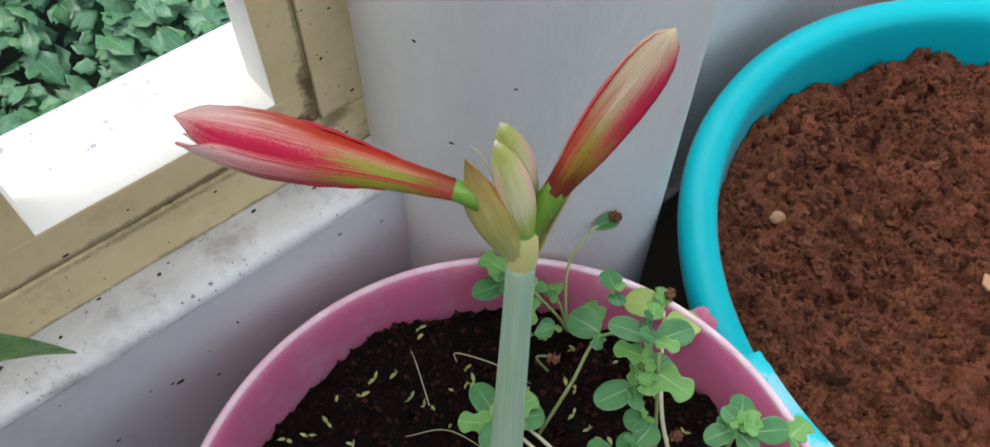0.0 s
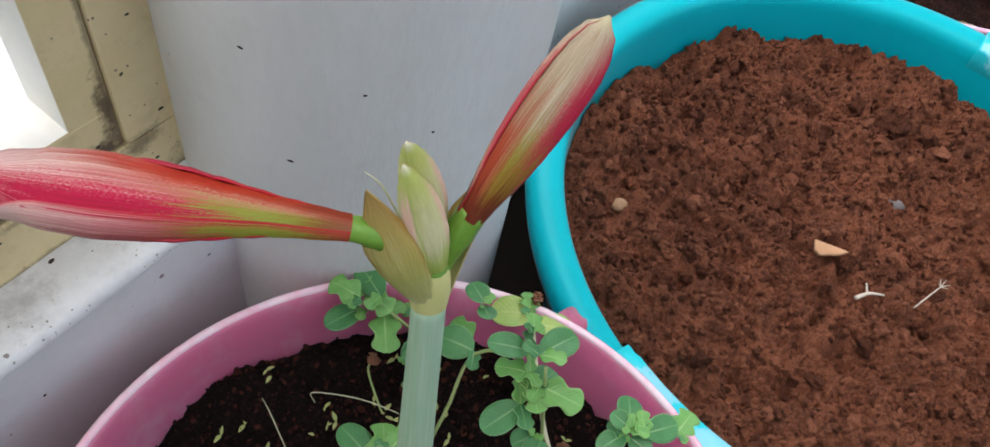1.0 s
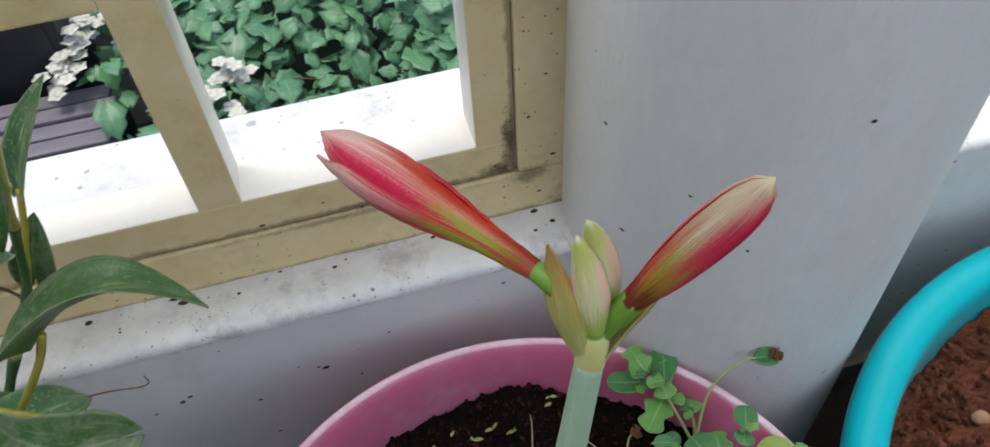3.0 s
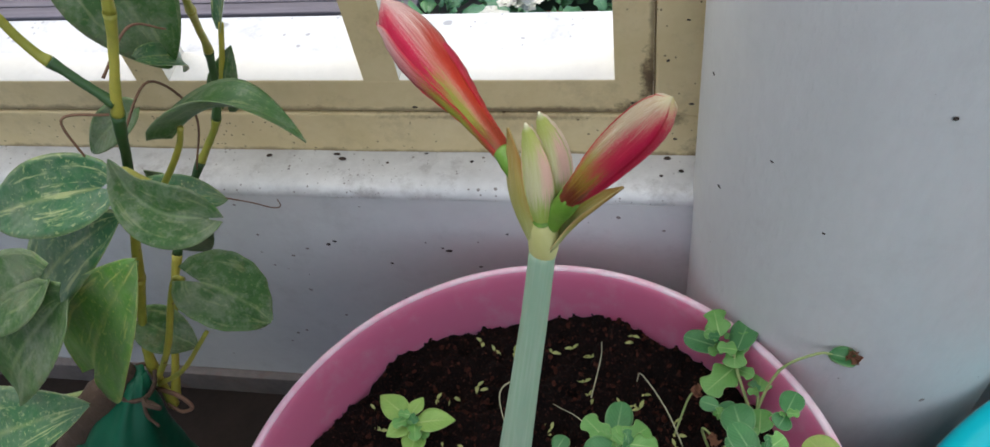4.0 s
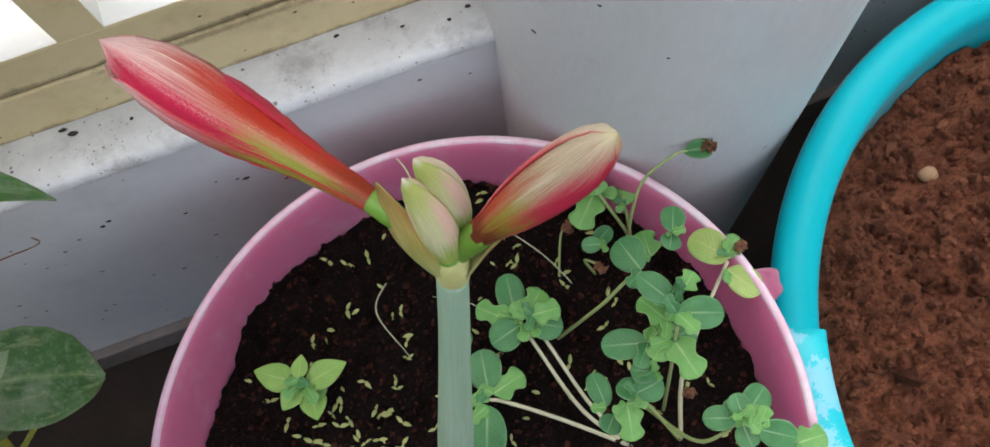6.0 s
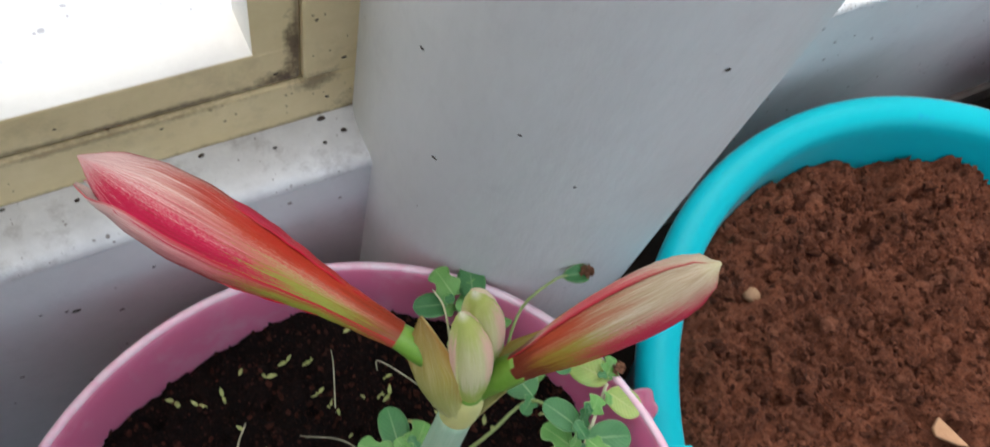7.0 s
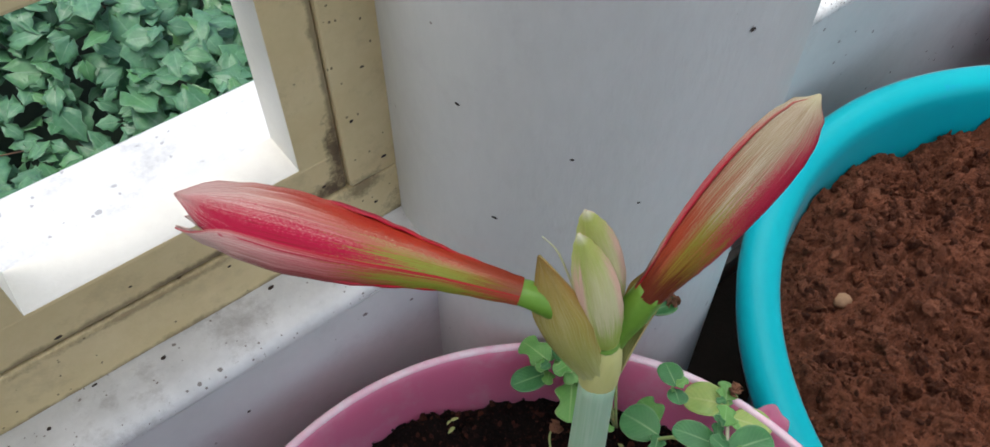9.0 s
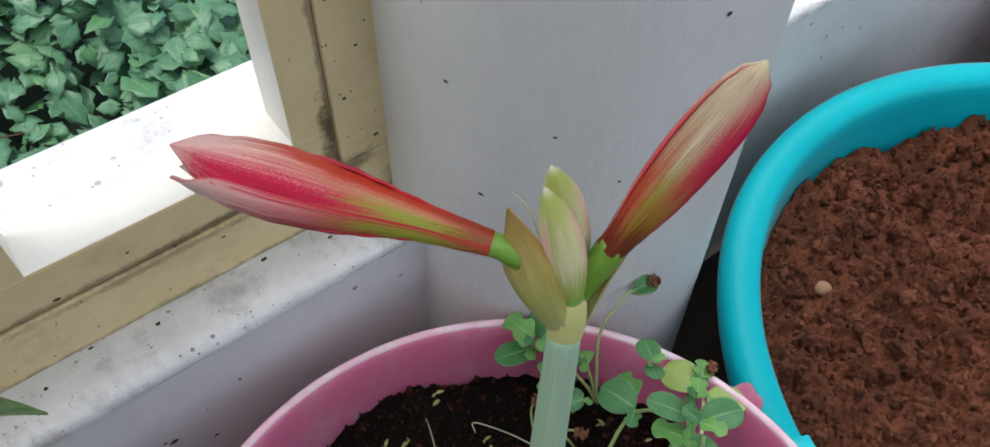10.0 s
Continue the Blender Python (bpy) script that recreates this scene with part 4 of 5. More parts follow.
# bud leaning out over the pot
flower_bud("upright cream and crimson bud, still closed", [(0.005, 0.002, 0.750), (0.0095, 0.002, 0.7600), (0.0135, 0.001, 0.769), (0.0185, -0.0005, 0.779)], [0.0036, 0.0046, 0.0056, 0.0052],
           [(0.0170, 0.0000, 0.7765), (0.0265, -0.002, 0.792), (0.038, -0.0045, 0.811), (0.0495, -0.0070, 0.829), (0.0590, -0.0090, 0.8455)],
           [0.0050, 0.0055, 0.0063, 0.0073, 0.0082, 0.0088, 0.0092, 0.0094, 0.0093, 0.0089, 0.0079, 0.0058, 0.0005],
           [(-4, 76, 1.0, M_PETAL_B, 1.0, 1.0), (110, 74, 0.965, M_PETAL_E, 1.0, 1.0), (218, 76, 0.97, M_PETAL_D, 1.0, 1.0)], up=(-0.5, -0.5, 0.6))
# two small closed buds in the middle
for k, (base, tip) in enumerate((((0.0030, 0.0020, 0.7590), (-0.0014, 0.0158, 0.8063)), ((0.0100, 0.0090, 0.7630), (0.0042, 0.0196, 0.8092)))):
    B, T = Vector(base), Vector(tip)
    bow = Vector((0.0012, 0.0006, 0.0)) if k == 0 else Vector((0.0016, 0.0014, 0.0))
    flower_bud("small closed green and blush bud", [(0.003, 0.003, 0.750), tuple((Vector((0.003, 0.003, 0.750)) + B) / 2), base], [0.003, 0.004, 0.005],
               [B, B.lerp(T, 0.25) + bow, B.lerp(T, 0.5) + bow * 1.4, B.lerp(T, 0.75) + bow, T],
               [0.0044, 0.0057, 0.0067, 0.0073, 0.0073, 0.0069, 0.0061, 0.0048, 0.0031, 0.0006],
               [(20, 84, 1.0, M_BUD, 1.0, 1.0), (250, 84, 0.96, M_BUD, 1.0, 1.0), (150, 74, 0.985, M_BUD_IN, 1.0, 1.0)], up=(-0.5, -0.5, 0.6))


def bract_leaf(base, mid, tip, width, up, label):
    """A boat-shaped papery bract."""
    bm = bmesh.new()
    uv = bm.loops.layers.uv.verify()
    C = spline((base, mid, tip), 22)
    up = Vector(up)
    rows, lows = [], []
    for i, c in enumerate(C):
        u = i / 22
        d = (C[min(i + 1, 22)] - C[max(i - 1, 0)]).normalized()
        n = (up - up.dot(d) * d).normalized()
        s = d.cross(n)
        w = width / 2 * 1.2 * min(0.42 + 0.95 * u, 2.5 * (1 - u) ** 0.95) + 0.0002
        a, b = [], []
        for k in range(13):
            q = 2 * k / 12 - 1
            co = c + s * (w * math.sin(q * 1.6) / math.sin(1.5)) + n * (0.62 * w * (1 - math.cos(q * 1.6))) + n * (0.0004 * math.sin(q * 16))
            a.append(bm.verts.new(co))
            b.append(bm.verts.new(co + n * 0.0006))
        rows.append(a)
        lows.append(b)
    for i in range(22):
        for k in range(12):
            for R in (rows, lows):
                f = bm.faces.new((R[i][k], R[i][k + 1], R[i + 1][k + 1], R[i + 1][k]))
                for loop, co in zip(f.loops, ((i / 22, k / 12), (i / 22, (k + 1) / 12), ((i + 1) / 22, (k + 1) / 12), ((i + 1) / 22, k / 12))):
                    loop[uv].uv = co
        for k in (0, 12):
            bm.faces.new((rows[i][k], rows[i + 1][k], lows[i + 1][k], lows[i][k]))
    return under(part("spathe_bract", bm, M_BRACT, None, label), lily)


bract_leaf((-0.0020, -0.0030, 0.7370), (-0.0115, 0.0080, 0.7650), (-0.0112, 0.0221, 0.7968), 0.0185, (0.72, 0.42, 0.05), "yellow-green papery bract with a browned tip")
bract_leaf((0.0065, -0.0020, 0.7400), (0.0210, 0.0030, 0.7590), (0.0400, 0.0070, 0.7760), 0.0110, (-0.35, 0.2, 0.9), "pale green papery bract under a bud")
under(part("filament", tube([(-0.001, 0.014, 0.776), (0.000, 0.025, 0.786), (-0.002, 0.031, 0.790)], [0.0005, 0.0004, 0.0002], 8, 6), M_PALE, None, "thin white thread between the buds"), lily)

# ---- weeds in the pink pot ----
LEAF_MATS = {"oval": M_WEED, "lobed": M_WEED_L, "pointed": M_SEEDLING}
weed_rnd = random.Random(4)


def weed(place, label, group="weeds in the pink pot"):
    return thing("weed", place, label, "weed", group)


def leaf(plant, kind, base, tip, width, material=None):
    base, tip = Vector(base), Vector(tip)
    mid = (base + tip) / 2
    base, tip, width = tuple(mid + (base - mid) * 1.06), tuple(mid + (tip - mid) * 1.12), width * 1.08
    dz = weed_rnd.uniform(-0.004, 0.003)
    tip = (tip[0], tip[1], tip[2] + dz)
    up = (weed_rnd.uniform(-0.25, 0.25), weed_rnd.uniform(-0.35, 0.1), 1)
    bm = leaf_mesh(bmesh.new(), kind, base, tip, width, up, weed_rnd.uniform(0.02, 0.1), weed_rnd.uniform(-0.02, 0.10), 18, 8, wave=0.03 if kind == "lobed" else 0.008)
    ob = under(part("leaf", bm, material or LEAF_MATS[kind]), plant)
    for _ in range(weed_rnd.choice((1, 1, 2, 2))):
        # a young leaf unfolding at the same node
        b, d = Vector(base), (Vector(tip) - Vector(base)) * weed_rnd.uniform(0.35, 0.6)
        d = Matrix.Rotation(weed_rnd.choice((-1, 1)) * weed_rnd.uniform(0.8, 2.2), 3, "Z") @ d
        young = leaf_mesh(bmesh.new(), "lobed", b, b + d + Vector((0, 0, 0.004)), d.length * 0.8, (weed_rnd.uniform(-0.3, 0.3), -0.3, 1), 0.12, 0.05, 16, 6, wave=0.04)
        under(part("leaf", young, M_WEED_L if weed_rnd.random() < 0.7 else M_WEED), plant)
    return ob


def stalk(plant, points, r=0.0014, material=None, n=16):
    points = [Vector(p) for p in points]
    points[0].z = pot_height(points[0].x, points[0].y) - 0.002
    return under(part("stem", tube(points, [r * 1.1, r, r * 0.8], n, 8), material or M_STEM), plant)


def crumpled(place, size, seed):
    """A shrivelled flower: small curled petals packed round one point."""
    rnd = random.Random(seed)
    bm = bmesh.new()
    for k in range(13):
        d = Vector((rnd.gauss(0, 1), rnd.gauss(0, 1), rnd.gauss(0.4, 0.8))).normalized() * size * rnd.uniform(0.7, 1.25)
        leaf_mesh(bm, "pointed", Vector(place) - d * 0.25, Vector(place) + d, size * rnd.uniform(0.6, 1.1), (rnd.uniform(-1, 1), rnd.uniform(-1, 1), rnd.uniform(-1, 1)), 0.35, 0.25, 6, 4, 0.0004, 0.12)
    return bm


A = weed((0.138, 0.080, 0.383), "small leafy weed with round and lobed leaves by the pot rim")
stalk(A, ((0.138, 0.08, 0.385), (0.132, 0.088, 0.4), (0.12, 0.108, 0.43), (0.115, 0.124, 0.445)))
stalk(A, ((0.138, 0.08, 0.385), (0.137, 0.094, 0.41), (0.135, 0.107, 0.42)))
stalk(A, ((0.138, 0.08, 0.385), (0.135, 0.083, 0.41), (0.149, 0.101, 0.45), (0.174, 0.106, 0.47), (0.185, 0.105, 0.472)), 0.0012)
B = weed((0.110, -0.055, 0.383), "tall leafy weed with bluish round leaves on pale stems")
stalk(B, ((0.052, 0.024, 0.385), (0.088, 0.028, 0.43), (0.117, 0.032, 0.47), (0.121, -0.007, 0.52)))
stalk(B, ((0.11, -0.055, 0.385), (0.114, -0.039, 0.43), (0.116, -0.019, 0.525)))
stalk(B, ((0.113, -0.08, 0.385), (0.093, -0.047, 0.42), (0.079, -0.042, 0.455)))
Y = weed((0.113, -0.080, 0.383), "weed with yellowing round leaves leaning on the rim")
stalk(Y, ((0.113, -0.08, 0.385), (0.127, -0.039, 0.41), (0.155, -0.006, 0.425), (0.186, 0.025, 0.44)), 0.0017, M_PALE)
C = weed((0.075, -0.070, 0.383), "sprawling weed with light lobed leaves on white stems")
stalk(C, ((0.075, -0.07, 0.385), (0.049, -0.034, 0.4), (0.032, 0.021, 0.425), (0.028, 0.037, 0.43)), 0.0016, M_PALE)
stalk(C, ((0.078, -0.072, 0.385), (0.057, -0.034, 0.4), (0.042, 0.016, 0.425), (0.036, 0.034, 0.43)), 0.0015, M_PALE)
stalk(C, ((0.075, -0.07, 0.385), (0.033, -0.037, 0.4), (-0.001, -0.013, 0.415), (-0.013, -0.007, 0.42)), 0.0016, M_PALE)
D = weed((0.096, -0.043, 0.383), "leafy weed with round blue-green leaves over the pot rim")
stalk(D, ((0.096, -0.043, 0.385), (0.117, -0.085, 0.42), (0.141, -0.084, 0.47)), 0.0015)
S = weed((-0.148, 0.057, 0.383), "bright green seedling with four pointed leaves", "")
stalk(S, ((-0.148, 0.057, 0.385), (-0.147, 0.056, 0.4), (-0.145, 0.056, 0.41)), 0.0012)
leaf(A, 'oval', (0.119, 0.121, 0.445), (0.129, 0.149, 0.445), 0.020)
leaf(A, 'oval', (0.107, 0.130, 0.430), (0.079, 0.137, 0.430), 0.018)
leaf(A, 'lobed', (0.105, 0.129, 0.450), (0.101, 0.153, 0.450), 0.021)
leaf(A, 'lobed', (0.118, 0.132, 0.440), (0.117, 0.109, 0.440), 0.022)
leaf(A, 'lobed', (0.117, 0.114, 0.425), (0.096, 0.093, 0.425), 0.025)
leaf(A, 'lobed', (0.137, 0.098, 0.420), (0.140, 0.114, 0.420), 0.019)
leaf(B, 'oval', (0.147, 0.049, 0.485), (0.155, 0.066, 0.485), 0.016)
leaf(B, 'oval', (0.147, 0.049, 0.480), (0.141, 0.039, 0.480), 0.014)
leaf(B, 'oval', (0.119, 0.035, 0.470), (0.113, 0.060, 0.470), 0.023)
leaf(B, 'oval', (0.103, 0.067, 0.450), (0.090, 0.071, 0.450), 0.011)
leaf(B, 'lobed', (0.131, 0.044, 0.460), (0.133, 0.063, 0.460), 0.019)
leaf(B, 'oval', (0.120, -0.003, 0.520), (0.107, 0.019, 0.520), 0.017)
leaf(B, 'oval', (0.119, -0.012, 0.529), (0.144, -0.021, 0.529), 0.019)
leaf(B, 'lobed', (0.128, 0.001, 0.530), (0.137, 0.008, 0.530), 0.015)
leaf(B, 'lobed', (0.115, -0.010, 0.505), (0.104, 0.008, 0.505), 0.017)
leaf(B, 'oval', (0.100, -0.017, 0.490), (0.073, -0.009, 0.490), 0.019)
leaf(B, 'oval', (0.108, -0.020, 0.500), (0.131, -0.021, 0.500), 0.019)
leaf(B, 'lobed', (0.115, -0.022, 0.502), (0.120, -0.049, 0.502), 0.022)
leaf(B, 'lobed', (0.111, -0.018, 0.500), (0.099, -0.030, 0.500), 0.017)
leaf(B, 'oval', (0.102, -0.034, 0.460), (0.088, -0.027, 0.460), 0.016)
leaf(B, 'oval', (0.063, -0.043, 0.450), (0.062, -0.020, 0.450), 0.015)
leaf(B, 'oval', (0.086, -0.045, 0.455), (0.077, -0.032, 0.455), 0.015)
leaf(B, 'oval', (0.086, -0.042, 0.455), (0.104, -0.040, 0.455), 0.020)
leaf(B, 'lobed', (0.077, -0.047, 0.450), (0.072, -0.070, 0.450), 0.020)
leaf(B, 'oval', (0.067, -0.050, 0.440), (0.058, -0.059, 0.440), 0.016)
leaf(Y, 'oval', (0.187, 0.027, 0.440), (0.169, 0.051, 0.440), 0.024, M_YELLOW)
leaf(Y, 'oval', (0.184, 0.019, 0.438), (0.197, -0.004, 0.438), 0.021, M_YELLOW)
leaf(Y, 'lobed', (0.187, 0.030, 0.445), (0.198, 0.038, 0.445), 0.016)
leaf(C, 'oval', (0.026, 0.042, 0.430), (0.030, 0.074, 0.430), 0.020)
leaf(C, 'lobed', (0.021, 0.041, 0.430), (0.002, 0.058, 0.430), 0.019)
leaf(C, 'lobed', (0.033, 0.038, 0.435), (0.050, 0.054, 0.435), 0.022)
leaf(C, 'lobed', (0.038, 0.038, 0.435), (0.058, 0.036, 0.435), 0.020)
leaf(C, 'oval', (0.034, 0.034, 0.430), (0.055, 0.023, 0.430), 0.021)
leaf(C, 'oval', (0.027, 0.035, 0.430), (0.004, 0.029, 0.430), 0.022)
leaf(C, 'oval', (-0.011, 0.000, 0.420), (-0.007, 0.028, 0.420), 0.025)
leaf(C, 'lobed', (-0.008, -0.004, 0.420), (0.016, 0.002, 0.420), 0.021)
leaf(C, 'oval', (-0.016, -0.012, 0.420), (-0.029, -0.048, 0.420), 0.027)
leaf(C, 'oval', (-0.020, 0.036, 0.415), (-0.014, 0.048, 0.415), 0.014)
leaf(C, 'oval', (-0.022, 0.033, 0.410), (-0.024, 0.022, 0.410), 0.012)
leaf(D, 'oval', (0.144, -0.081, 0.475), (0.163, -0.069, 0.475), 0.018)
leaf(D, 'oval', (0.138, -0.081, 0.473), (0.119, -0.074, 0.473), 0.015)
leaf(D, 'oval', (0.141, -0.081, 0.480), (0.142, -0.067, 0.480), 0.013)
leaf(D, 'oval', (0.141, -0.086, 0.470), (0.141, -0.101, 0.470), 0.015)
leaf(D, 'oval', (0.148, -0.092, 0.475), (0.169, -0.105, 0.475), 0.018)
leaf(D, 'lobed', (0.172, -0.109, 0.460), (0.191, -0.110, 0.460), 0.020)
leaf(S, 'pointed', (-0.147, 0.056, 0.412), (-0.176, 0.076, 0.412), 0.020)
leaf(S, 'pointed', (-0.140, 0.052, 0.412), (-0.109, 0.058, 0.412), 0.020)
leaf(S, 'pointed', (-0.147, 0.055, 0.408), (-0.163, 0.041, 0.408), 0.016)
leaf(S, 'pointed', (-0.140, 0.049, 0.405), (-0.141, 0.026, 0.405), 0.019)
leaf(S, 'pointed', (-0.144, 0.057, 0.418), (-0.138, 0.074, 0.418), 0.012)

HEAD = part("seed_head", crumpled((0.199, 0.103, 0.474), 0.0068, 7), M_DRY, None, "dried brown flower on a green pod")
under(HEAD, A)
under(part("seed_pod", leaf_mesh(bmesh.new(), "oval", (0.182, 0.106, 0.471), (0.203, 0.101, 0.470), 0.014, (0, -0.3, 1), 0.3, 0.15, 8, 6, 0.004), M_WEED), A)
for x, y, z, k in ((0.089, 0.099, 0.412, 1), (0.103, 0.062, 0.402, 2), (0.125, -0.052, 0.42, 4), (0.197, 0.030, 0.448, 6)):
    tagged(part("dry_flower", crumpled((x, y, z), 0.0055, k), M_DRY, None, "small shrivelled brown flower among the weeds"), "", "dry flower", "dry flowers among the weeds")
dead = weed((0.072, 0.073, 0.383), "thin green sprout with a shrivelled brown top")
stalk(dead, ((0.072, 0.073, 0.385), (0.083, 0.098, 0.4), (0.089, 0.099, 0.411)), 0.0009)
hook = weed((0.101, 0.064, 0.383), "bent green sprout with a small leaf")
stalk(hook, ((0.101, 0.064, 0.385), (0.094, 0.073, 0.397), (0.103, 0.064, 0.402)), 0.0011)
leaf(hook, "oval", (0.105, 0.08, 0.408), (0.119, 0.086, 0.413), 0.013)

# ---- fallen seeds and tiny seedlings on the compost ----
def sprout_bits():
    rnd = random.Random(21)
    bm = bmesh.new()
    k = 0
    while k < 190:
        if k < 45:
            x, y = rnd.gauss(-0.150, 0.030), rnd.gauss(-0.005, 0.030)
        else:
            x, y = rnd.uniform(-0.22, 0.16), rnd.uniform(-0.15, 0.16)
        if (x - POT[0]) ** 2 + (y - POT[1]) ** 2 > 0.205 ** 2:
            continue
        k += 1
        z = pot_height(x, y) + 0.002
        a = rnd.uniform(0, 6.28)
        for q in (0, 1) if rnd.random() < 0.7 else (0,):
            b = a + (math.pi + rnd.uniform(-0.9, 0.9)) * q
            L = rnd.uniform(0.004, 0.0085)
            leaf_mesh(bm, "pointed", (x, y, z), (x + L * math.cos(b), y + L * math.sin(b), z + rnd.uniform(0, 0.003)), L * 0.38, (0, 0, 1), 0.2, 0.08, 4, 2, 0.0006)
    return tagged(part("fallen_seeds", bm, M_SPROUT, None, "pale green fallen seed husks scattered on the compost"), "", "seed husks", "", "stuff")


sprout_bits()


def dead_stalk(points, r=0.0006):
    pts = [Vector(p) for p in points]
    pts[0].z = pot_height(pts[0].x, pts[0].y) - 0.002
    return tagged(part("dry_stalk", tube(pts, [r, r * 0.8, r * 0.5], 14, 6), M_PALE, None, "thin dry stalk lying on the compost"), "", "dry stalk", "dry stalks on the compost")


dead_stalk(((0.0, 0.095, 0.385), (0.009, 0.124, 0.41), (0.010, 0.132, 0.425)))
dead_stalk(((0.084, 0.052, 0.385), (0.066, 0.088, 0.393), (0.044, 0.117, 0.400), (0.040, 0.112, 0.396)))
dead_stalk(((-0.06, 0.12, 0.385), (-0.075, 0.09, 0.402), (-0.062, 0.05, 0.392)), 0.0007)
dead_stalk(((0.02, 0.03, 0.385), (0.0, 0.07, 0.392), (-0.03, 0.09, 0.388)), 0.0005)

# ---- things lying in the red earth ----
def pebble(x, y, size, material, label, seed, flat=0.7, name="pebble", category="stone"):
    clod = name == "earth_clod"
    bm = clump(bmesh.new(), (x, y, tub_height(x, y) + size * (-0.05 if clod else 0.3)), size, flat, seed, 0.42 if clod else 0.0)
    return tagged(part(name, bm, material), label, category)


pebble(0.412, 0.058, 0.0085, M_STONE, "small pale pebble in the red earth", 3)
pebble(0.629, -0.166, 0.0085, M_SLATE, "small dark grey stone in the red earth", 5)
pebble(0.626, -0.050, 0.015, M_RED_EARTH, "lump of red earth", 11, 0.6, "earth_clod", "clod")
pebble(0.528, -0.052, 0.016, M_RED_EARTH, "lump of red earth", 12, 0.6, "earth_clod", "clod")
pebble(0.728, -0.115, 0.016, M_RED_EARTH, "lump of red earth", 13, 0.6, "earth_clod", "clod")
pebble(0.36, -0.02, 0.011, M_RED_EARTH, "lump of red earth", 15, 0.6, "earth_clod", "clod")
pebble(0.43, -0.12, 0.012, M_RED_EARTH, "lump of red earth", 16, 0.6, "earth_clod", "clod")
zc = tub_height(0.496, -0.131) + 0.008
bm = bmesh.new()
low, high = ([bm.verts.new((x, y, zc + h + lift)) for x, y, h in ((0.499, -0.116, 0.000), (0.486, -0.121, 0.001), (0.483, -0.128, 0.002), (0.496, -0.143, 0.004), (0.505, -0.149, 0.005))] for lift in (-0.002, 0.002))
bm.faces.new(low)
bm.faces.new(high)
for k in range(5):
    bm.faces.new((low[k], low[(k + 1) % 5], high[(k + 1) % 5], high[k]))
bmesh.ops.bevel(bm, geom=list(bm.edges), offset=0.0006, segments=1, affect="EDGES")
tagged(part("wood_chip", bm, M_CHIP, None, "tan wood chip lying on the red earth"), "", "wood chip")
zc = tub_height(0.489, -0.187) + 0.006
bm = tube([(0.472, -0.178, zc), (0.485, -0.186, zc + 0.002), (0.496, -0.199, zc)], [0.0022, 0.0018, 0.0012], 8, 6)
tube([(0.484, -0.186, zc), (0.494, -0.179, zc + 0.003)], [0.0016, 0.001], 4, 6, bm)
tagged(part("twig", bm, M_WITHER_STEM, None, "pale forked twig lying on the red earth"), "", "twig")

za, zb = tub_height(0.499, -0.227) + 0.002, tub_height(0.542, -0.239) + 0.004
bm = tube([(0.499, -0.227, za), (0.520, -0.233, (za + zb) / 2 + 0.003), (0.542, -0.239, zb)], [0.0009, 0.0008, 0.0006], 10, 6)
for k in range(6):
    a = 1.05 * k
    tube([(0.542, -0.239, zb), (0.545 + 0.006 * math.cos(a), -0.240 + 0.006 * math.sin(a), zb + 0.003)], [0.0006, 0.0003], 4, 5, bm)
tagged(part("dry_stalk", bm, M_WITHER_STEM, None, "thin dry stalk with a frayed tuft on the red earth"), "", "dry stalk")

# ---- dry plant in the far pink pot ----
litter = random.Random(9)
dry = thing("dry_plant", (1.135, -0.02, 0.31), "withered plant with red stems and yellowed leaves", "plant")
for k in range(9):
    a, q = litter.uniform(0, 6.28), litter.uniform(0.02, 0.16)
    p = Vector((1.135 + q * math.cos(a), -0.02 + q * math.sin(a), 0.312))
    under(part("stem", tube([p, p + Vector((litter.uniform(-0.06, 0.06), litter.uniform(-0.06, 0.06), 0.03)), p + Vector((litter.uniform(-0.1, 0.1), litter.uniform(-0.1, 0.1), 0.02))], [0.004, 0.0035, 0.0025], 8, 7), M_REDSTEM), dry)
for k in range(36):
    a, q = litter.uniform(0, 6.28), litter.uniform(0.02, 0.19)
    p = Vector((1.135 + q * math.cos(a), -0.02 + q * math.sin(a), 0.318 + 0.02 * litter.random()))
    d = Vector((litter.uniform(-1, 1), litter.uniform(-1, 1), litter.uniform(-0.2, 0.4))).normalized() * litter.uniform(0.03, 0.06)
    under(part("leaf", leaf_mesh(bmesh.new(), "pointed", p, p + d, 0.02, (litter.uniform(-0.5, 0.5), 0, 1), 0.15, 0.15, 6, 4), M_WITHER), dry)

# ---- pothos in its green grow bag ----
pothos = thing("pothos", (-0.41, 0.09, 0.345), "climbing pothos with dusty variegated leaves in a green grow bag", "house plant")


def pothos_leaf(base, tip, width, up, material=None, fold=0.1, curl=0.1, kind="heart"):
    return under(part("leaf", leaf_mesh(bmesh.new(), kind, base, tip, width, up, fold, curl, 18, 12, 0.0006, 0.02), material or M_POTHOS), pothos)


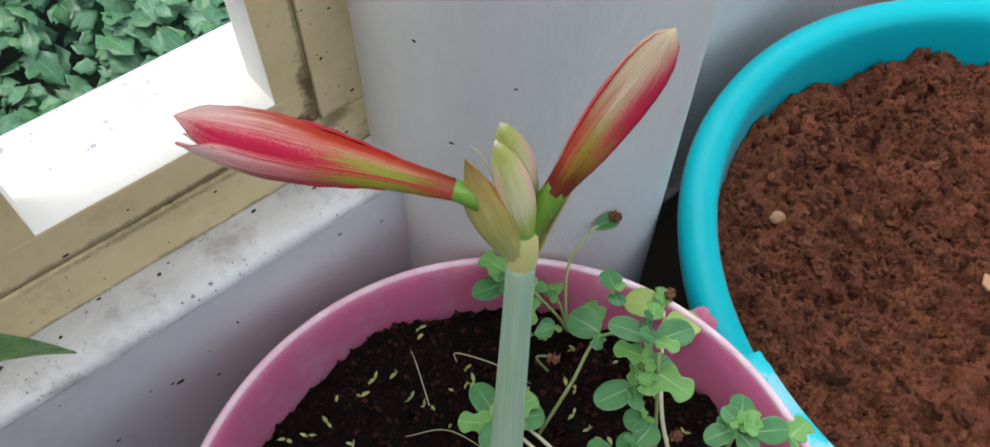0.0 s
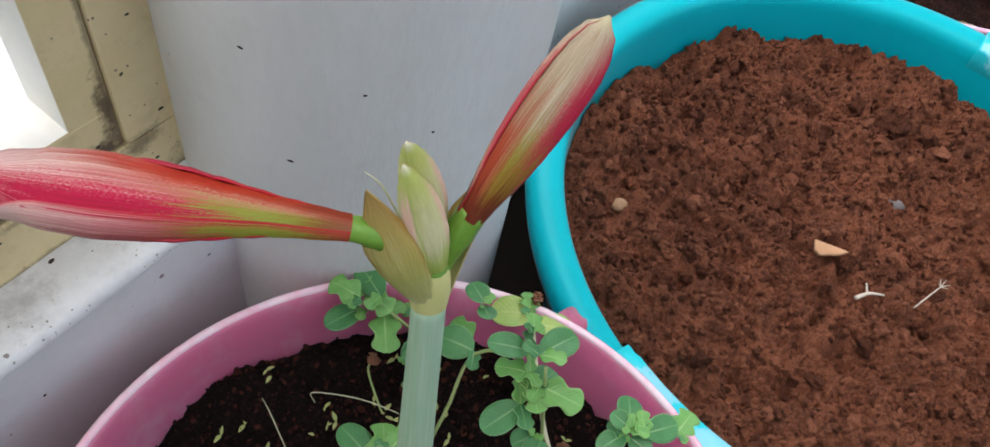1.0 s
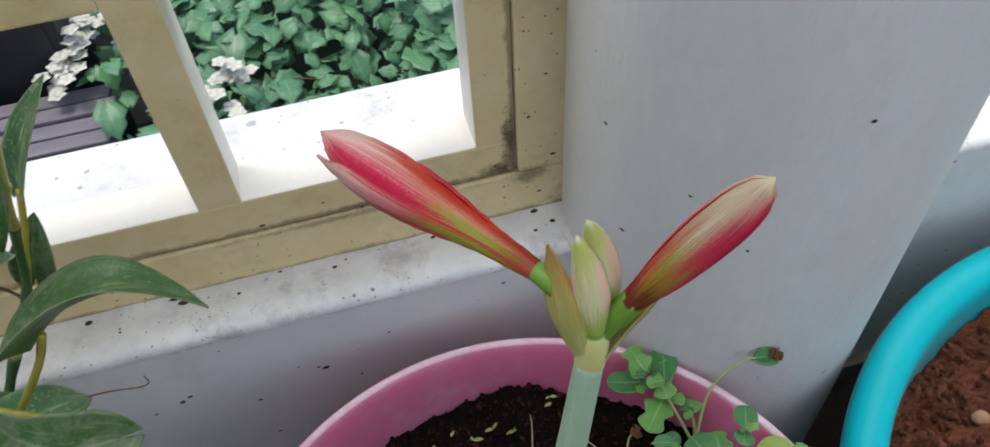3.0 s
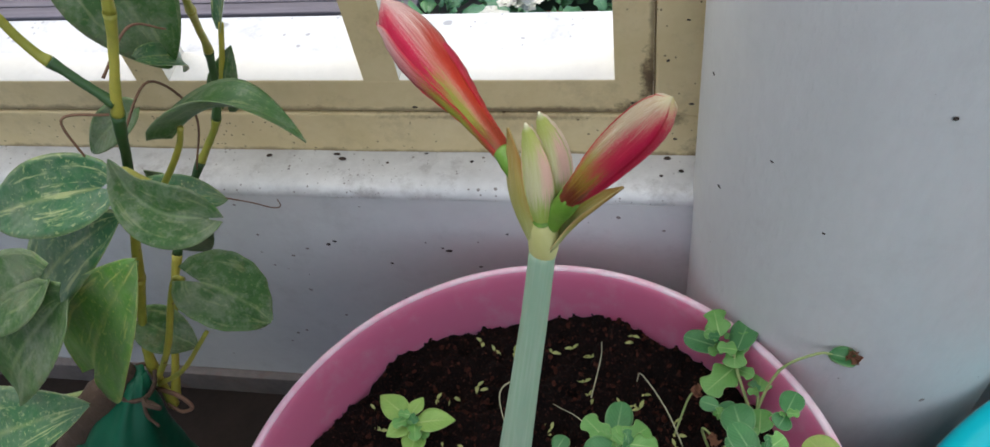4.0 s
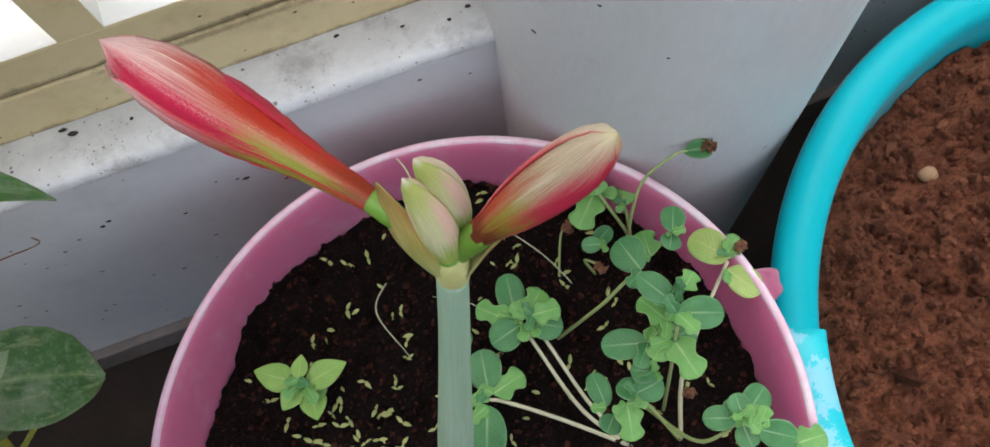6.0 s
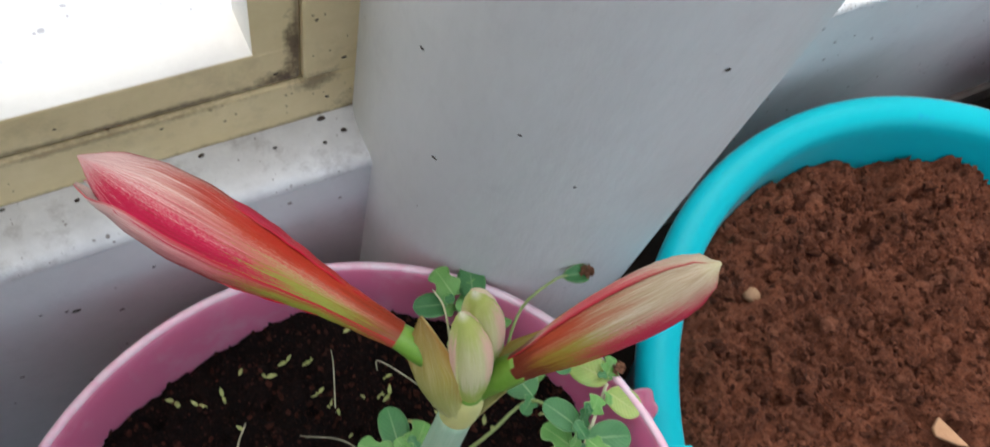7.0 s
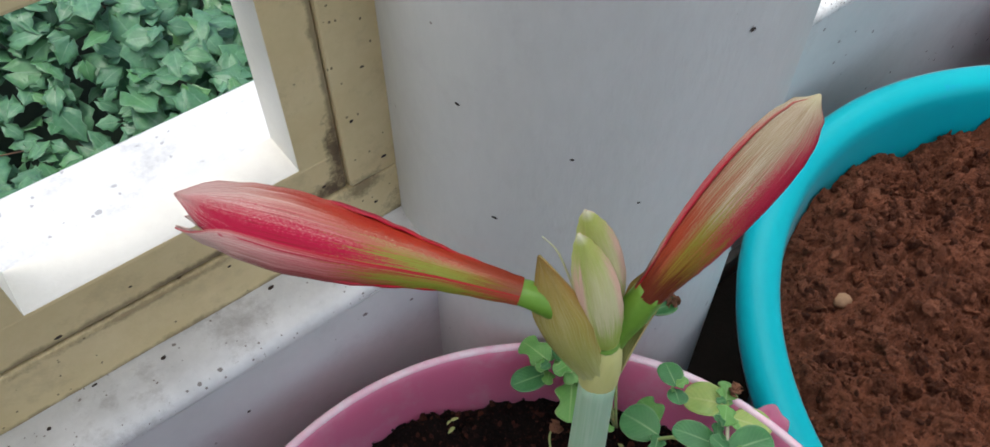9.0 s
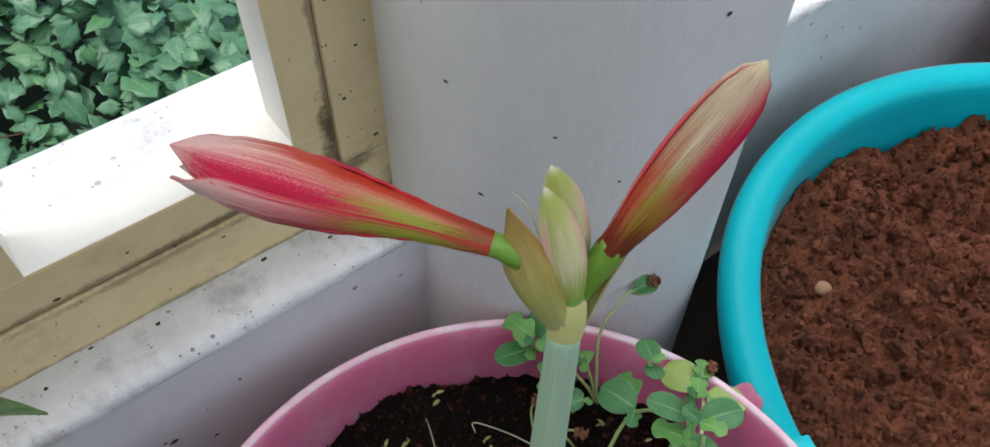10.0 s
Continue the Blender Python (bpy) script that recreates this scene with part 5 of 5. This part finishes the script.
def blade(spine, width, up, material=None, fold=0.1, droop=0.0, kind="heart", nu=26, ns=14, thick=0.0006):
    """A leaf along a curved midrib: its halves rise by fold from the rib, or hang by droop towards their margins."""
    bm = bmesh.new()
    uv = bm.loops.layers.uv.verify()
    C = spline(spine, nu)
    side = (C[-1] - C[0]).cross(Vector(up)).normalized()
    tops, lows = [], []
    for i, c in enumerate(C):
        u = 0.004 + 0.992 * i / nu
        d = (C[min(i + 1, nu)] - C[max(i - 1, 0)]).normalized()
        side = (side - side.dot(d) * d).normalized()
        n = side.cross(d)
        w = leaf_shape(kind, u) * width / 2 + 0.0002
        rt, rl = [], []
        for j in range(ns + 1):
            q = 2 * j / ns - 1
            ripple = 0.022 * width * math.sin(11 * u + 5 * q) * abs(q) + 0.012 * width * math.sin(38 * u) * q * q
            co = c + side * (q * w) + n * ((fold * abs(q) - droop * q * q) * w + ripple) - d * (0.16 * width * abs(q) * (1 - u) ** 3 * 2)
            rt.append(bm.verts.new(co))
            rl.append(bm.verts.new(co - n * thick))
        tops.append(rt)
        lows.append(rl)
    for i in range(nu):
        for j in range(ns):
            c = ((i / nu, j / ns), (i / nu, (j + 1) / ns), ((i + 1) / nu, (j + 1) / ns), ((i + 1) / nu, j / ns))
            for R in (tops, lows):
                f = bm.faces.new((R[i][j], R[i][j + 1], R[i + 1][j + 1], R[i + 1][j]))
                for loop, co in zip(f.loops, c):
                    loop[uv].uv = co
        for j in (0, ns):
            bm.faces.new((tops[i][j], tops[i + 1][j], lows[i + 1][j], lows[i][j]))
    return under(part("leaf", bm, material or M_POTHOS), pothos)


def vine(points, radii, material=None, name="stem", n=24):
    return under(part(name, tube(points, radii, n, 10, None, 0.12), material or M_POTSTEM), pothos)


def jointed(points, foot, tip, cuts, n=60):
    """A vine stem in lengths between swollen joints, some yellow-green and some dark green; cuts are (share, dark)."""
    C = spline(points, n)
    ends = [0] + [int(n * c) for c, _ in cuts]
    for (lo, hi), (_, dark) in zip(zip(ends[:-1], ends[1:]), cuts):
        k = hi - lo
        span = [C[lo + round(k * q / 5)] for q in range(6)]
        radius = foot + (tip - foot) * (lo + hi) / (2 * n)
        under(part("stem", tube(span, [radius * f for f in (1.30, 1.0, 0.94, 0.93, 0.97, 1.28)], 20, 12, None, 0.12), M_POTSTEM_G if dark else M_POTSTEM), pothos)


jointed([(-0.415, 0.090, 0.33), (-0.395, 0.092, 0.43), (-0.335, 0.097, 0.575), (-0.297, 0.099, 0.662), (-0.269, 0.098, 0.734), (-0.252, 0.112, 0.785), (-0.225, 0.12, 0.87)], 0.0046, 0.0028, ((0.14, False), (0.30, False), (0.44, False), (0.66, True), (0.86, False), (1.0, False)))
jointed([(-0.410, 0.095, 0.34), (-0.385, 0.165, 0.455), (-0.356, 0.213, 0.523), (-0.322, 0.242, 0.575), (-0.298, 0.242, 0.644), (-0.275, 0.215, 0.70), (-0.255, 0.19, 0.745), (-0.22, 0.15, 0.83)], 0.0040, 0.0026, ((0.18, False), (0.34, True), (0.44, False), (0.60, True), (0.80, False), (1.0, False)))
jointed([(-0.269, 0.098, 0.736), (-0.291, 0.10, 0.762), (-0.305, 0.10, 0.785), (-0.318, 0.10, 0.85)], 0.0032, 0.0028, ((0.45, True), (1.0, False)), 30)
vine([(-0.405, 0.088, 0.385), (-0.345, 0.072, 0.478), (-0.318, 0.082, 0.538), (-0.307, 0.088, 0.560), (-0.297, 0.086, 0.564)], [0.0028, 0.0028, 0.0026, 0.002], name="petiole")
vine([(-0.405, 0.088, 0.378), (-0.345, 0.070, 0.445), (-0.280, 0.058, 0.535)], [0.0024, 0.0022, 0.0018], name="petiole")
vine([(-0.325, 0.10, 0.595), (-0.285, 0.110, 0.645), (-0.262, 0.116, 0.676), (-0.252, 0.118, 0.6955)], [0.0026, 0.0024, 0.0020], name="petiole")
vine([(-0.322, 0.244, 0.575), (-0.305, 0.255, 0.615), (-0.288, 0.262, 0.664)], [0.003, 0.0027, 0.0022], name="petiole")
vine([(-0.30, 0.098, 0.66), (-0.282, 0.085, 0.69), (-0.253, 0.074, 0.687)], [0.0028, 0.0026, 0.002], name="petiole")
vine([(-0.272, 0.142, 0.594), (-0.262, 0.155, 0.573), (-0.254, 0.166, 0.553), (-0.2475, 0.168, 0.553), (-0.2475, 0.168, 0.562)], [0.0006, 0.0005, 0.0004], M_ROOT, "tendril")
vine([(-0.285, 0.10, 0.70), (-0.275, 0.14, 0.715), (-0.275, 0.165, 0.66), (-0.30, 0.165, 0.60)], [0.0009, 0.0009, 0.0008], M_ROOT, "tendril")
vine([(-0.275, 0.095, 0.73), (-0.300, 0.085, 0.735), (-0.297, 0.08, 0.70), (-0.308, 0.08, 0.69)], [0.0009, 0.0009, 0.0006], M_ROOT, "tendril")
vine([(-0.268, 0.10, 0.755), (-0.258, 0.13, 0.768), (-0.25, 0.15, 0.75)], [0.0010, 0.0009, 0.0006], M_ROOT, "tendril")
vine([(-0.41, 0.085, 0.372), (-0.385, 0.078, 0.376), (-0.372, 0.072, 0.366), (-0.385, 0.07, 0.358), (-0.40, 0.075, 0.362)], [0.0024, 0.002, 0.0014], M_ROOT, "tendril")
vine([(-0.50, 0.06, 0.385), (-0.45, 0.075, 0.385), (-0.408, 0.088, 0.378)], [0.0036, 0.0034, 0.003], M_STEM, "petiole")
pothos_leaf((-0.262, 0.115, 0.682), (-0.172, 0.1245, 0.683), 0.050, (-0.13, 0.40, 0.88), curl=0.27, fold=0.22)
blade(((-0.2810, 0.0832, 0.5655), (-0.2665, 0.0818, 0.5596), (-0.2500, 0.0800, 0.5435), (-0.2370, 0.0770, 0.5238)), 0.063, (0.45, -0.1, 0.88), fold=0.10, droop=0.05, kind="dusty")
pothos_leaf((-0.292, 0.178, 0.800), (-0.272, 0.163, 0.705), 0.072, (0.45, -0.85, 0.35), curl=0.05)
blade(((-0.2200, 0.0560, 0.6800), (-0.2300, 0.0535, 0.6840), (-0.2431, 0.0520, 0.6903), (-0.2594, 0.0580, 0.7017), (-0.2672, 0.0660, 0.7218)), 0.039, (0.80, -0.62, 0.20), fold=0.6, kind="pointed")
pothos_leaf((-0.378, 0.036, 0.508), (-0.262, 0.030, 0.668), 0.082, (-0.25, -0.8, 0.55), M_POTHOS_S, 0.05, 0.05)
pothos_leaf((-0.388, 0.062, 0.588), (-0.282, 0.060, 0.675), 0.072, (-0.3, -0.6, 0.8), M_POTHOS_D, 0.05, 0.06)
pothos_leaf((-0.289, 0.070, 0.690), (-0.390, 0.065, 0.662), 0.052, (0.2, -0.6, 0.9), M_POTHOS_D)
pothos_leaf((-0.325, 0.020, 0.660), (-0.405, 0.020, 0.605), 0.052, (0, -0.6, 0.9))
pothos_leaf((-0.312, 0.012, 0.648), (-0.430, 0.005, 0.512), 0.060, (-0.3, -0.8, 0.6))
pothos_leaf((-0.500, -0.012, 0.445), (-0.366, 0.000, 0.516), 0.080, (0, -0.5, 0.9), M_POTHOS_D)
pothos_leaf((-0.306, 0.100, 0.636), (-0.269, 0.144, 0.591), 0.036, (0.3, -0.2, 0.9), M_POTHOS_D)
pothos_leaf((-0.372, 0.095, 0.480), (-0.335, 0.090, 0.452), 0.040, (0.5, -0.5, 0.7))
pothos_leaf((-0.268, 0.130, 0.742), (-0.298, 0.210, 0.662), 0.018, (0.7, -0.1, 0.6), M_POTHOS_D)
pothos_leaf((-0.312, 0.255, 0.585), (-0.290, 0.262, 0.640), 0.030, (0.2, -0.5, 0.8))
pothos_leaf((-0.288, 0.262, 0.662), (-0.240, 0.268, 0.742), 0.024, (-0.5, -0.5, 0.5), M_POTHOS_D, 0.2, 0.05)
pothos_leaf((-0.335, 0.150, 0.60), (-0.32, 0.150, 0.51), 0.050, (0.4, -0.8, 0.3))
pothos_leaf((-0.345, 0.190, 0.64), (-0.40, 0.180, 0.60), 0.030, (0.2, -0.6, 0.8))
under(part("coir_wrap", tube([(-0.545, 0.05, 0.25), (-0.49, 0.055, 0.33), (-0.445, 0.062, 0.395), (-0.415, 0.080, 0.42)], [0.030, 0.026, 0.018, 0.009], 16, 18, None, 0.4), M_FIBRE, None, "brown coir fibre wrap at the foot of the stems"), pothos)


bag = thing("grow_bag", (-0.49, 0.03, FLOOR_Z), "dark green plastic grow bag, folded and tied round the pothos", "grow bag")
bm = bmesh.new()
rows = []
for i, c in enumerate(spline([(-0.49, 0.03, FLOOR_Z), (-0.485, 0.032, 0.18), (-0.47, 0.038, 0.28), (-0.437, 0.055, 0.365), (-0.412, 0.078, 0.412)], 22)):
    r = (0.080, 0.078, 0.062, 0.036, 0.011)
    f = i / 22 * 4
    k = min(int(f), 3)
    rad = r[k] + (r[k + 1] - r[k]) * (f - k)
    rows.append([bm.verts.new(c + Vector((math.cos(a), math.sin(a), 0)) * rad * (1 + 0.10 * (i / 22) * math.sin(7 * a + i * 0.25) + 0.06 * noise.noise((math.cos(a) * 2, math.sin(a) * 2, i * 0.3)))) for a in (2 * math.pi * q / 56 for q in range(56))])
grid_faces(bm, rows, True)
bm.faces.new(rows[0])
bm.faces.new(rows[-1])
under(part("bag_body", bm, M_GREENPOT, None), bag)
ring = [(-0.414 + 0.019 * math.cos(a), 0.076 + 0.019 * math.sin(a), 0.402 + 0.003 * math.sin(2 * a)) for a in (2 * math.pi * q / 10 for q in range(11))]
bm = tube(ring, [0.0022], 40, 7)
tube([(-0.400, 0.060, 0.402), (-0.388, 0.050, 0.412), (-0.378, 0.050, 0.406), (-0.386, 0.056, 0.398), (-0.400, 0.060, 0.400)], [0.002], 24, 7, bm)
tube([(-0.400, 0.060, 0.402), (-0.398, 0.050, 0.388), (-0.390, 0.046, 0.376)], [0.002, 0.0014], 12, 7, bm)
under(part("twine", bm, M_FIBRE, None, "brown twine tied in a small bow"), bag)

# ---- dirt flecks on wall, ledge and column ----
def fleck(place, normal, size, k):
    """A flat uneven crust of dirt stuck to a painted face."""
    bm = clump(bmesh.new(), (0, 0, 0), size, 0.18, k)
    bm.transform(Matrix.Translation(place) @ Vector(normal).to_track_quat("Z", "Y").to_matrix().to_4x4() @ Matrix.Diagonal((1, 0.5 + 0.1 * (k % 5), 1, 1)))
    return tagged(part("dirt_fleck", bm, M_FLECK, None, "small dark fleck of dirt stuck to the paint"), "", "dirt", "dirt flecks")


WALL_OUT, LEDGE_UP = (0, -1, 0), (0, 0, 1)
for k, (x, z, s) in enumerate(((-0.146, 0.400, 0.0035), (-0.152, 0.404, 0.0018), (-0.262, 0.409, 0.0022), (-0.270, 0.404, 0.0024), (-0.168, 0.412, 0.0014), (-0.118, 0.375, 0.0022), (-0.210, 0.375, 0.0018), (-0.085, 0.43, 0.0014))):
    fleck((x, WALL_Y - 0.0002, z), WALL_OUT, s, k + 1)
for k, (x, y, s) in enumerate(((-0.247, 0.282, 0.0035), (-0.240, 0.276, 0.0040), (-0.315, 0.279, 0.0028), (-0.195, 0.272, 0.0016), (-0.115, 0.275, 0.0018), (0.020, 0.270, 0.0020), (-0.03, 0.281, 0.0024), (0.06, 0.283, 0.003), (0.072, 0.268, 0.0022), (0.055, 0.262, 0.0018), (-0.16, 0.284, 0.002), (-0.29, 0.262, 0.0014))):
    fleck((x, y, LEDGE_Z + 0.0008), LEDGE_UP, s, k + 20)
for k, (x, y, z, s) in enumerate(((0.0975, 0.1835, 0.571, 0.0022), (0.125, 0.1465, 0.64, 0.0014), (0.088, 0.206, 0.66, 0.0016), (0.16, 0.121, 0.60, 0.0012), (0.205, 0.106, 0.72, 0.0016))):
    d = Vector((x - 0.226, y - 0.2486, 0)).normalized()
    fleck(Vector((0.226, 0.2486, z)) + d * 0.1445, d, s, k + 40)
for k, (x, z, s) in enumerate(((-0.160, 0.546, 0.0028), (-0.05, 0.528, 0.0014), (-0.11, 0.556, 0.0012), (0.03, 0.552, 0.0016), (0.058, 0.60, 0.0014), (0.072, 0.64, 0.0016), (0.078, 0.553, 0.0022), (0.066, 0.511, 0.0018))):
    fleck((x, FRAME_Y - (0.0022 if x > 0.0485 or z < 0.5385 else 0.0002), z), WALL_OUT, s, k + 60)


# ---- outside: garden below the window ----
GROUND_Z = -0.95
bm = bmesh.new()
bmesh.ops.create_grid(bm, x_segments=40, y_segments=40, size=60)
for v in bm.verts:
    v.co.z = GROUND_Z + 0.03 * noise.noise(v.co * 0.8)
    v.co.y += 20
tagged(part("ground", bm, M_GROUND, None, "shaded garden ground under the vines"), "", "ground", "", "structure")


def vine_bed():
    """Dense creeping vine: overlapping broad leaves in several depths, with gaps."""
    rnd = random.Random(31)
    bm = bmesh.new()
    for k in range(7600):
        x, y = rnd.uniform(-0.75, 2.3), rnd.uniform(1.15, 3.6)
        if x < -0.42 - 0.3 * rnd.random() and y < 2.6 and rnd.random() < 0.75:
            continue
        top = -0.50 + 0.20 * noise.noise((x * 2.6, y * 2.6, 0)) + 0.10 * (y - 1.8)
        z = top - abs(rnd.gauss(0, 0.05 if k % 2 else 0.11))
        L = rnd.uniform(0.036, 0.072) if rnd.random() < 0.75 else rnd.uniform(0.072, 0.105)
        a = rnd.uniform(-math.pi, math.pi) if rnd.random() < 0.5 else rnd.gauss(-math.pi / 2, 0.8)
        tilt = rnd.gauss(-0.25, 0.35)
        d = Vector((math.cos(a) * math.cos(tilt), math.sin(a) * math.cos(tilt), math.sin(tilt)))
        b = Vector((x, y, z))
        leaf_mesh(bm, "vine", b, b + d * L, L * rnd.uniform(0.85, 1.08), (rnd.gauss(0, 0.35), rnd.gauss(-0.35, 0.35), 1), rnd.uniform(-0.06, 0.10), rnd.uniform(0.0, 0.16), 6, 4, 0.0007, 0.05)
    return tagged(part("vine_bed", bm, M_HEDGE, None, "dense green creeping vine covering the garden outside"), "", "vine", "", "stuff")


vine_bed()
bm = bmesh.new()
rnd = random.Random(5)
for k in range(46):
    a = Vector((rnd.uniform(-0.7, 2.2), rnd.uniform(1.2, 3.3), -0.66 + rnd.uniform(-0.08, 0.05)))
    b = a + Vector((rnd.uniform(-0.35, 0.35), rnd.uniform(-0.35, 0.35), rnd.uniform(-0.05, 0.08)))
    tube([a, (a + b) / 2 + Vector((0, 0, 0.03)), b], [0.003, 0.0025, 0.002], 8, 5, bm)
tagged(part("vine_runners", bm, M_ROOT, None, "brown runners among the vine leaves"), "", "vine", "", "stuff")

# slatted wooden deck, black crate and pale kerb
deck = thing("wooden_deck", (-1.35, 1.7, GROUND_Z), "weathered grey wooden slats of a low platform", "platform")
for k in range(9):
    y = 1.33 + 0.062 * k
    under(part("slat", block(-2.6, -0.66 - 0.02 * (k % 3), y, y + 0.050, -0.535, -0.512 + 0.004 * (k % 2), 0.004), M_WOOD, None), deck)
for x in (-2.3, -1.5, -0.8):
    under(part("bearer", block(x, x + 0.05, 1.33, 1.87, -0.95, -0.536, 0.003), M_WOOD, None), deck)
crate = thing("black_crate", (-1.6, 2.05, GROUND_Z), "long black plastic crate behind the wooden slats", "crate")
bm = block(-2.8, -0.80, 1.925, 1.955, GROUND_Z, -0.30, 0.004)
block(-2.8, -0.80, 2.14, 2.17, GROUND_Z, -0.30, 0.004, bm=bm)
block(-2.8, -0.80, 1.9555, 2.1395, GROUND_Z, -0.62, 0.0, bm=bm)
block(-0.80, -0.77, 1.925, 2.17, GROUND_Z, -0.30, 0.004, bm=bm)
under(part("crate_body", bm, M_BLACK, None), crate)
for x in (-2.3, -1.75, -1.2):
    under(part("rib", block(x, x + 0.02, 1.913, 1.9248, -0.90, -0.31, 0.002), M_BLACK, None), crate)
tagged(part("kerb", block(-3.2, -0.45, 2.19, 2.75, GROUND_Z - 0.05, -0.42, 0.01), M_CONC, None, "pale concrete kerb beyond the crate"), "", "kerb", "", "structure")


def blossom(place, size, seed):
    rnd = random.Random(seed)
    b = thing("blossom", place, "cluster of small cream-white flowers among the vine", "flowers", "white flowers outside")
    for k in range(14):
        c = Vector(place) + Vector((rnd.gauss(0, size * 0.55), rnd.gauss(0, size * 0.55), rnd.gauss(0, size * 0.4)))
        bm = bmesh.new()
        for q in range(5):
            a = q * 1.2566 + k
            leaf_mesh(bm, "oval", c, c + Vector((math.cos(a) * size * 0.5, math.sin(a) * size * 0.5, size * 0.22)), size * 0.48, (0, 0, 1), 0.1, 0.1, 4, 2)
        under(part("flower", bm, M_WHITEFL), b)


blossom((-0.76, 1.93, -0.42), 0.05, 1)
blossom((-0.72, 2.02, -0.40), 0.045, 2)
blossom((-0.80, 1.86, -0.44), 0.05, 3)
blossom((-0.36, 1.72, -0.44), 0.045, 4)
blossom((-0.42, 1.62, -0.46), 0.05, 5)
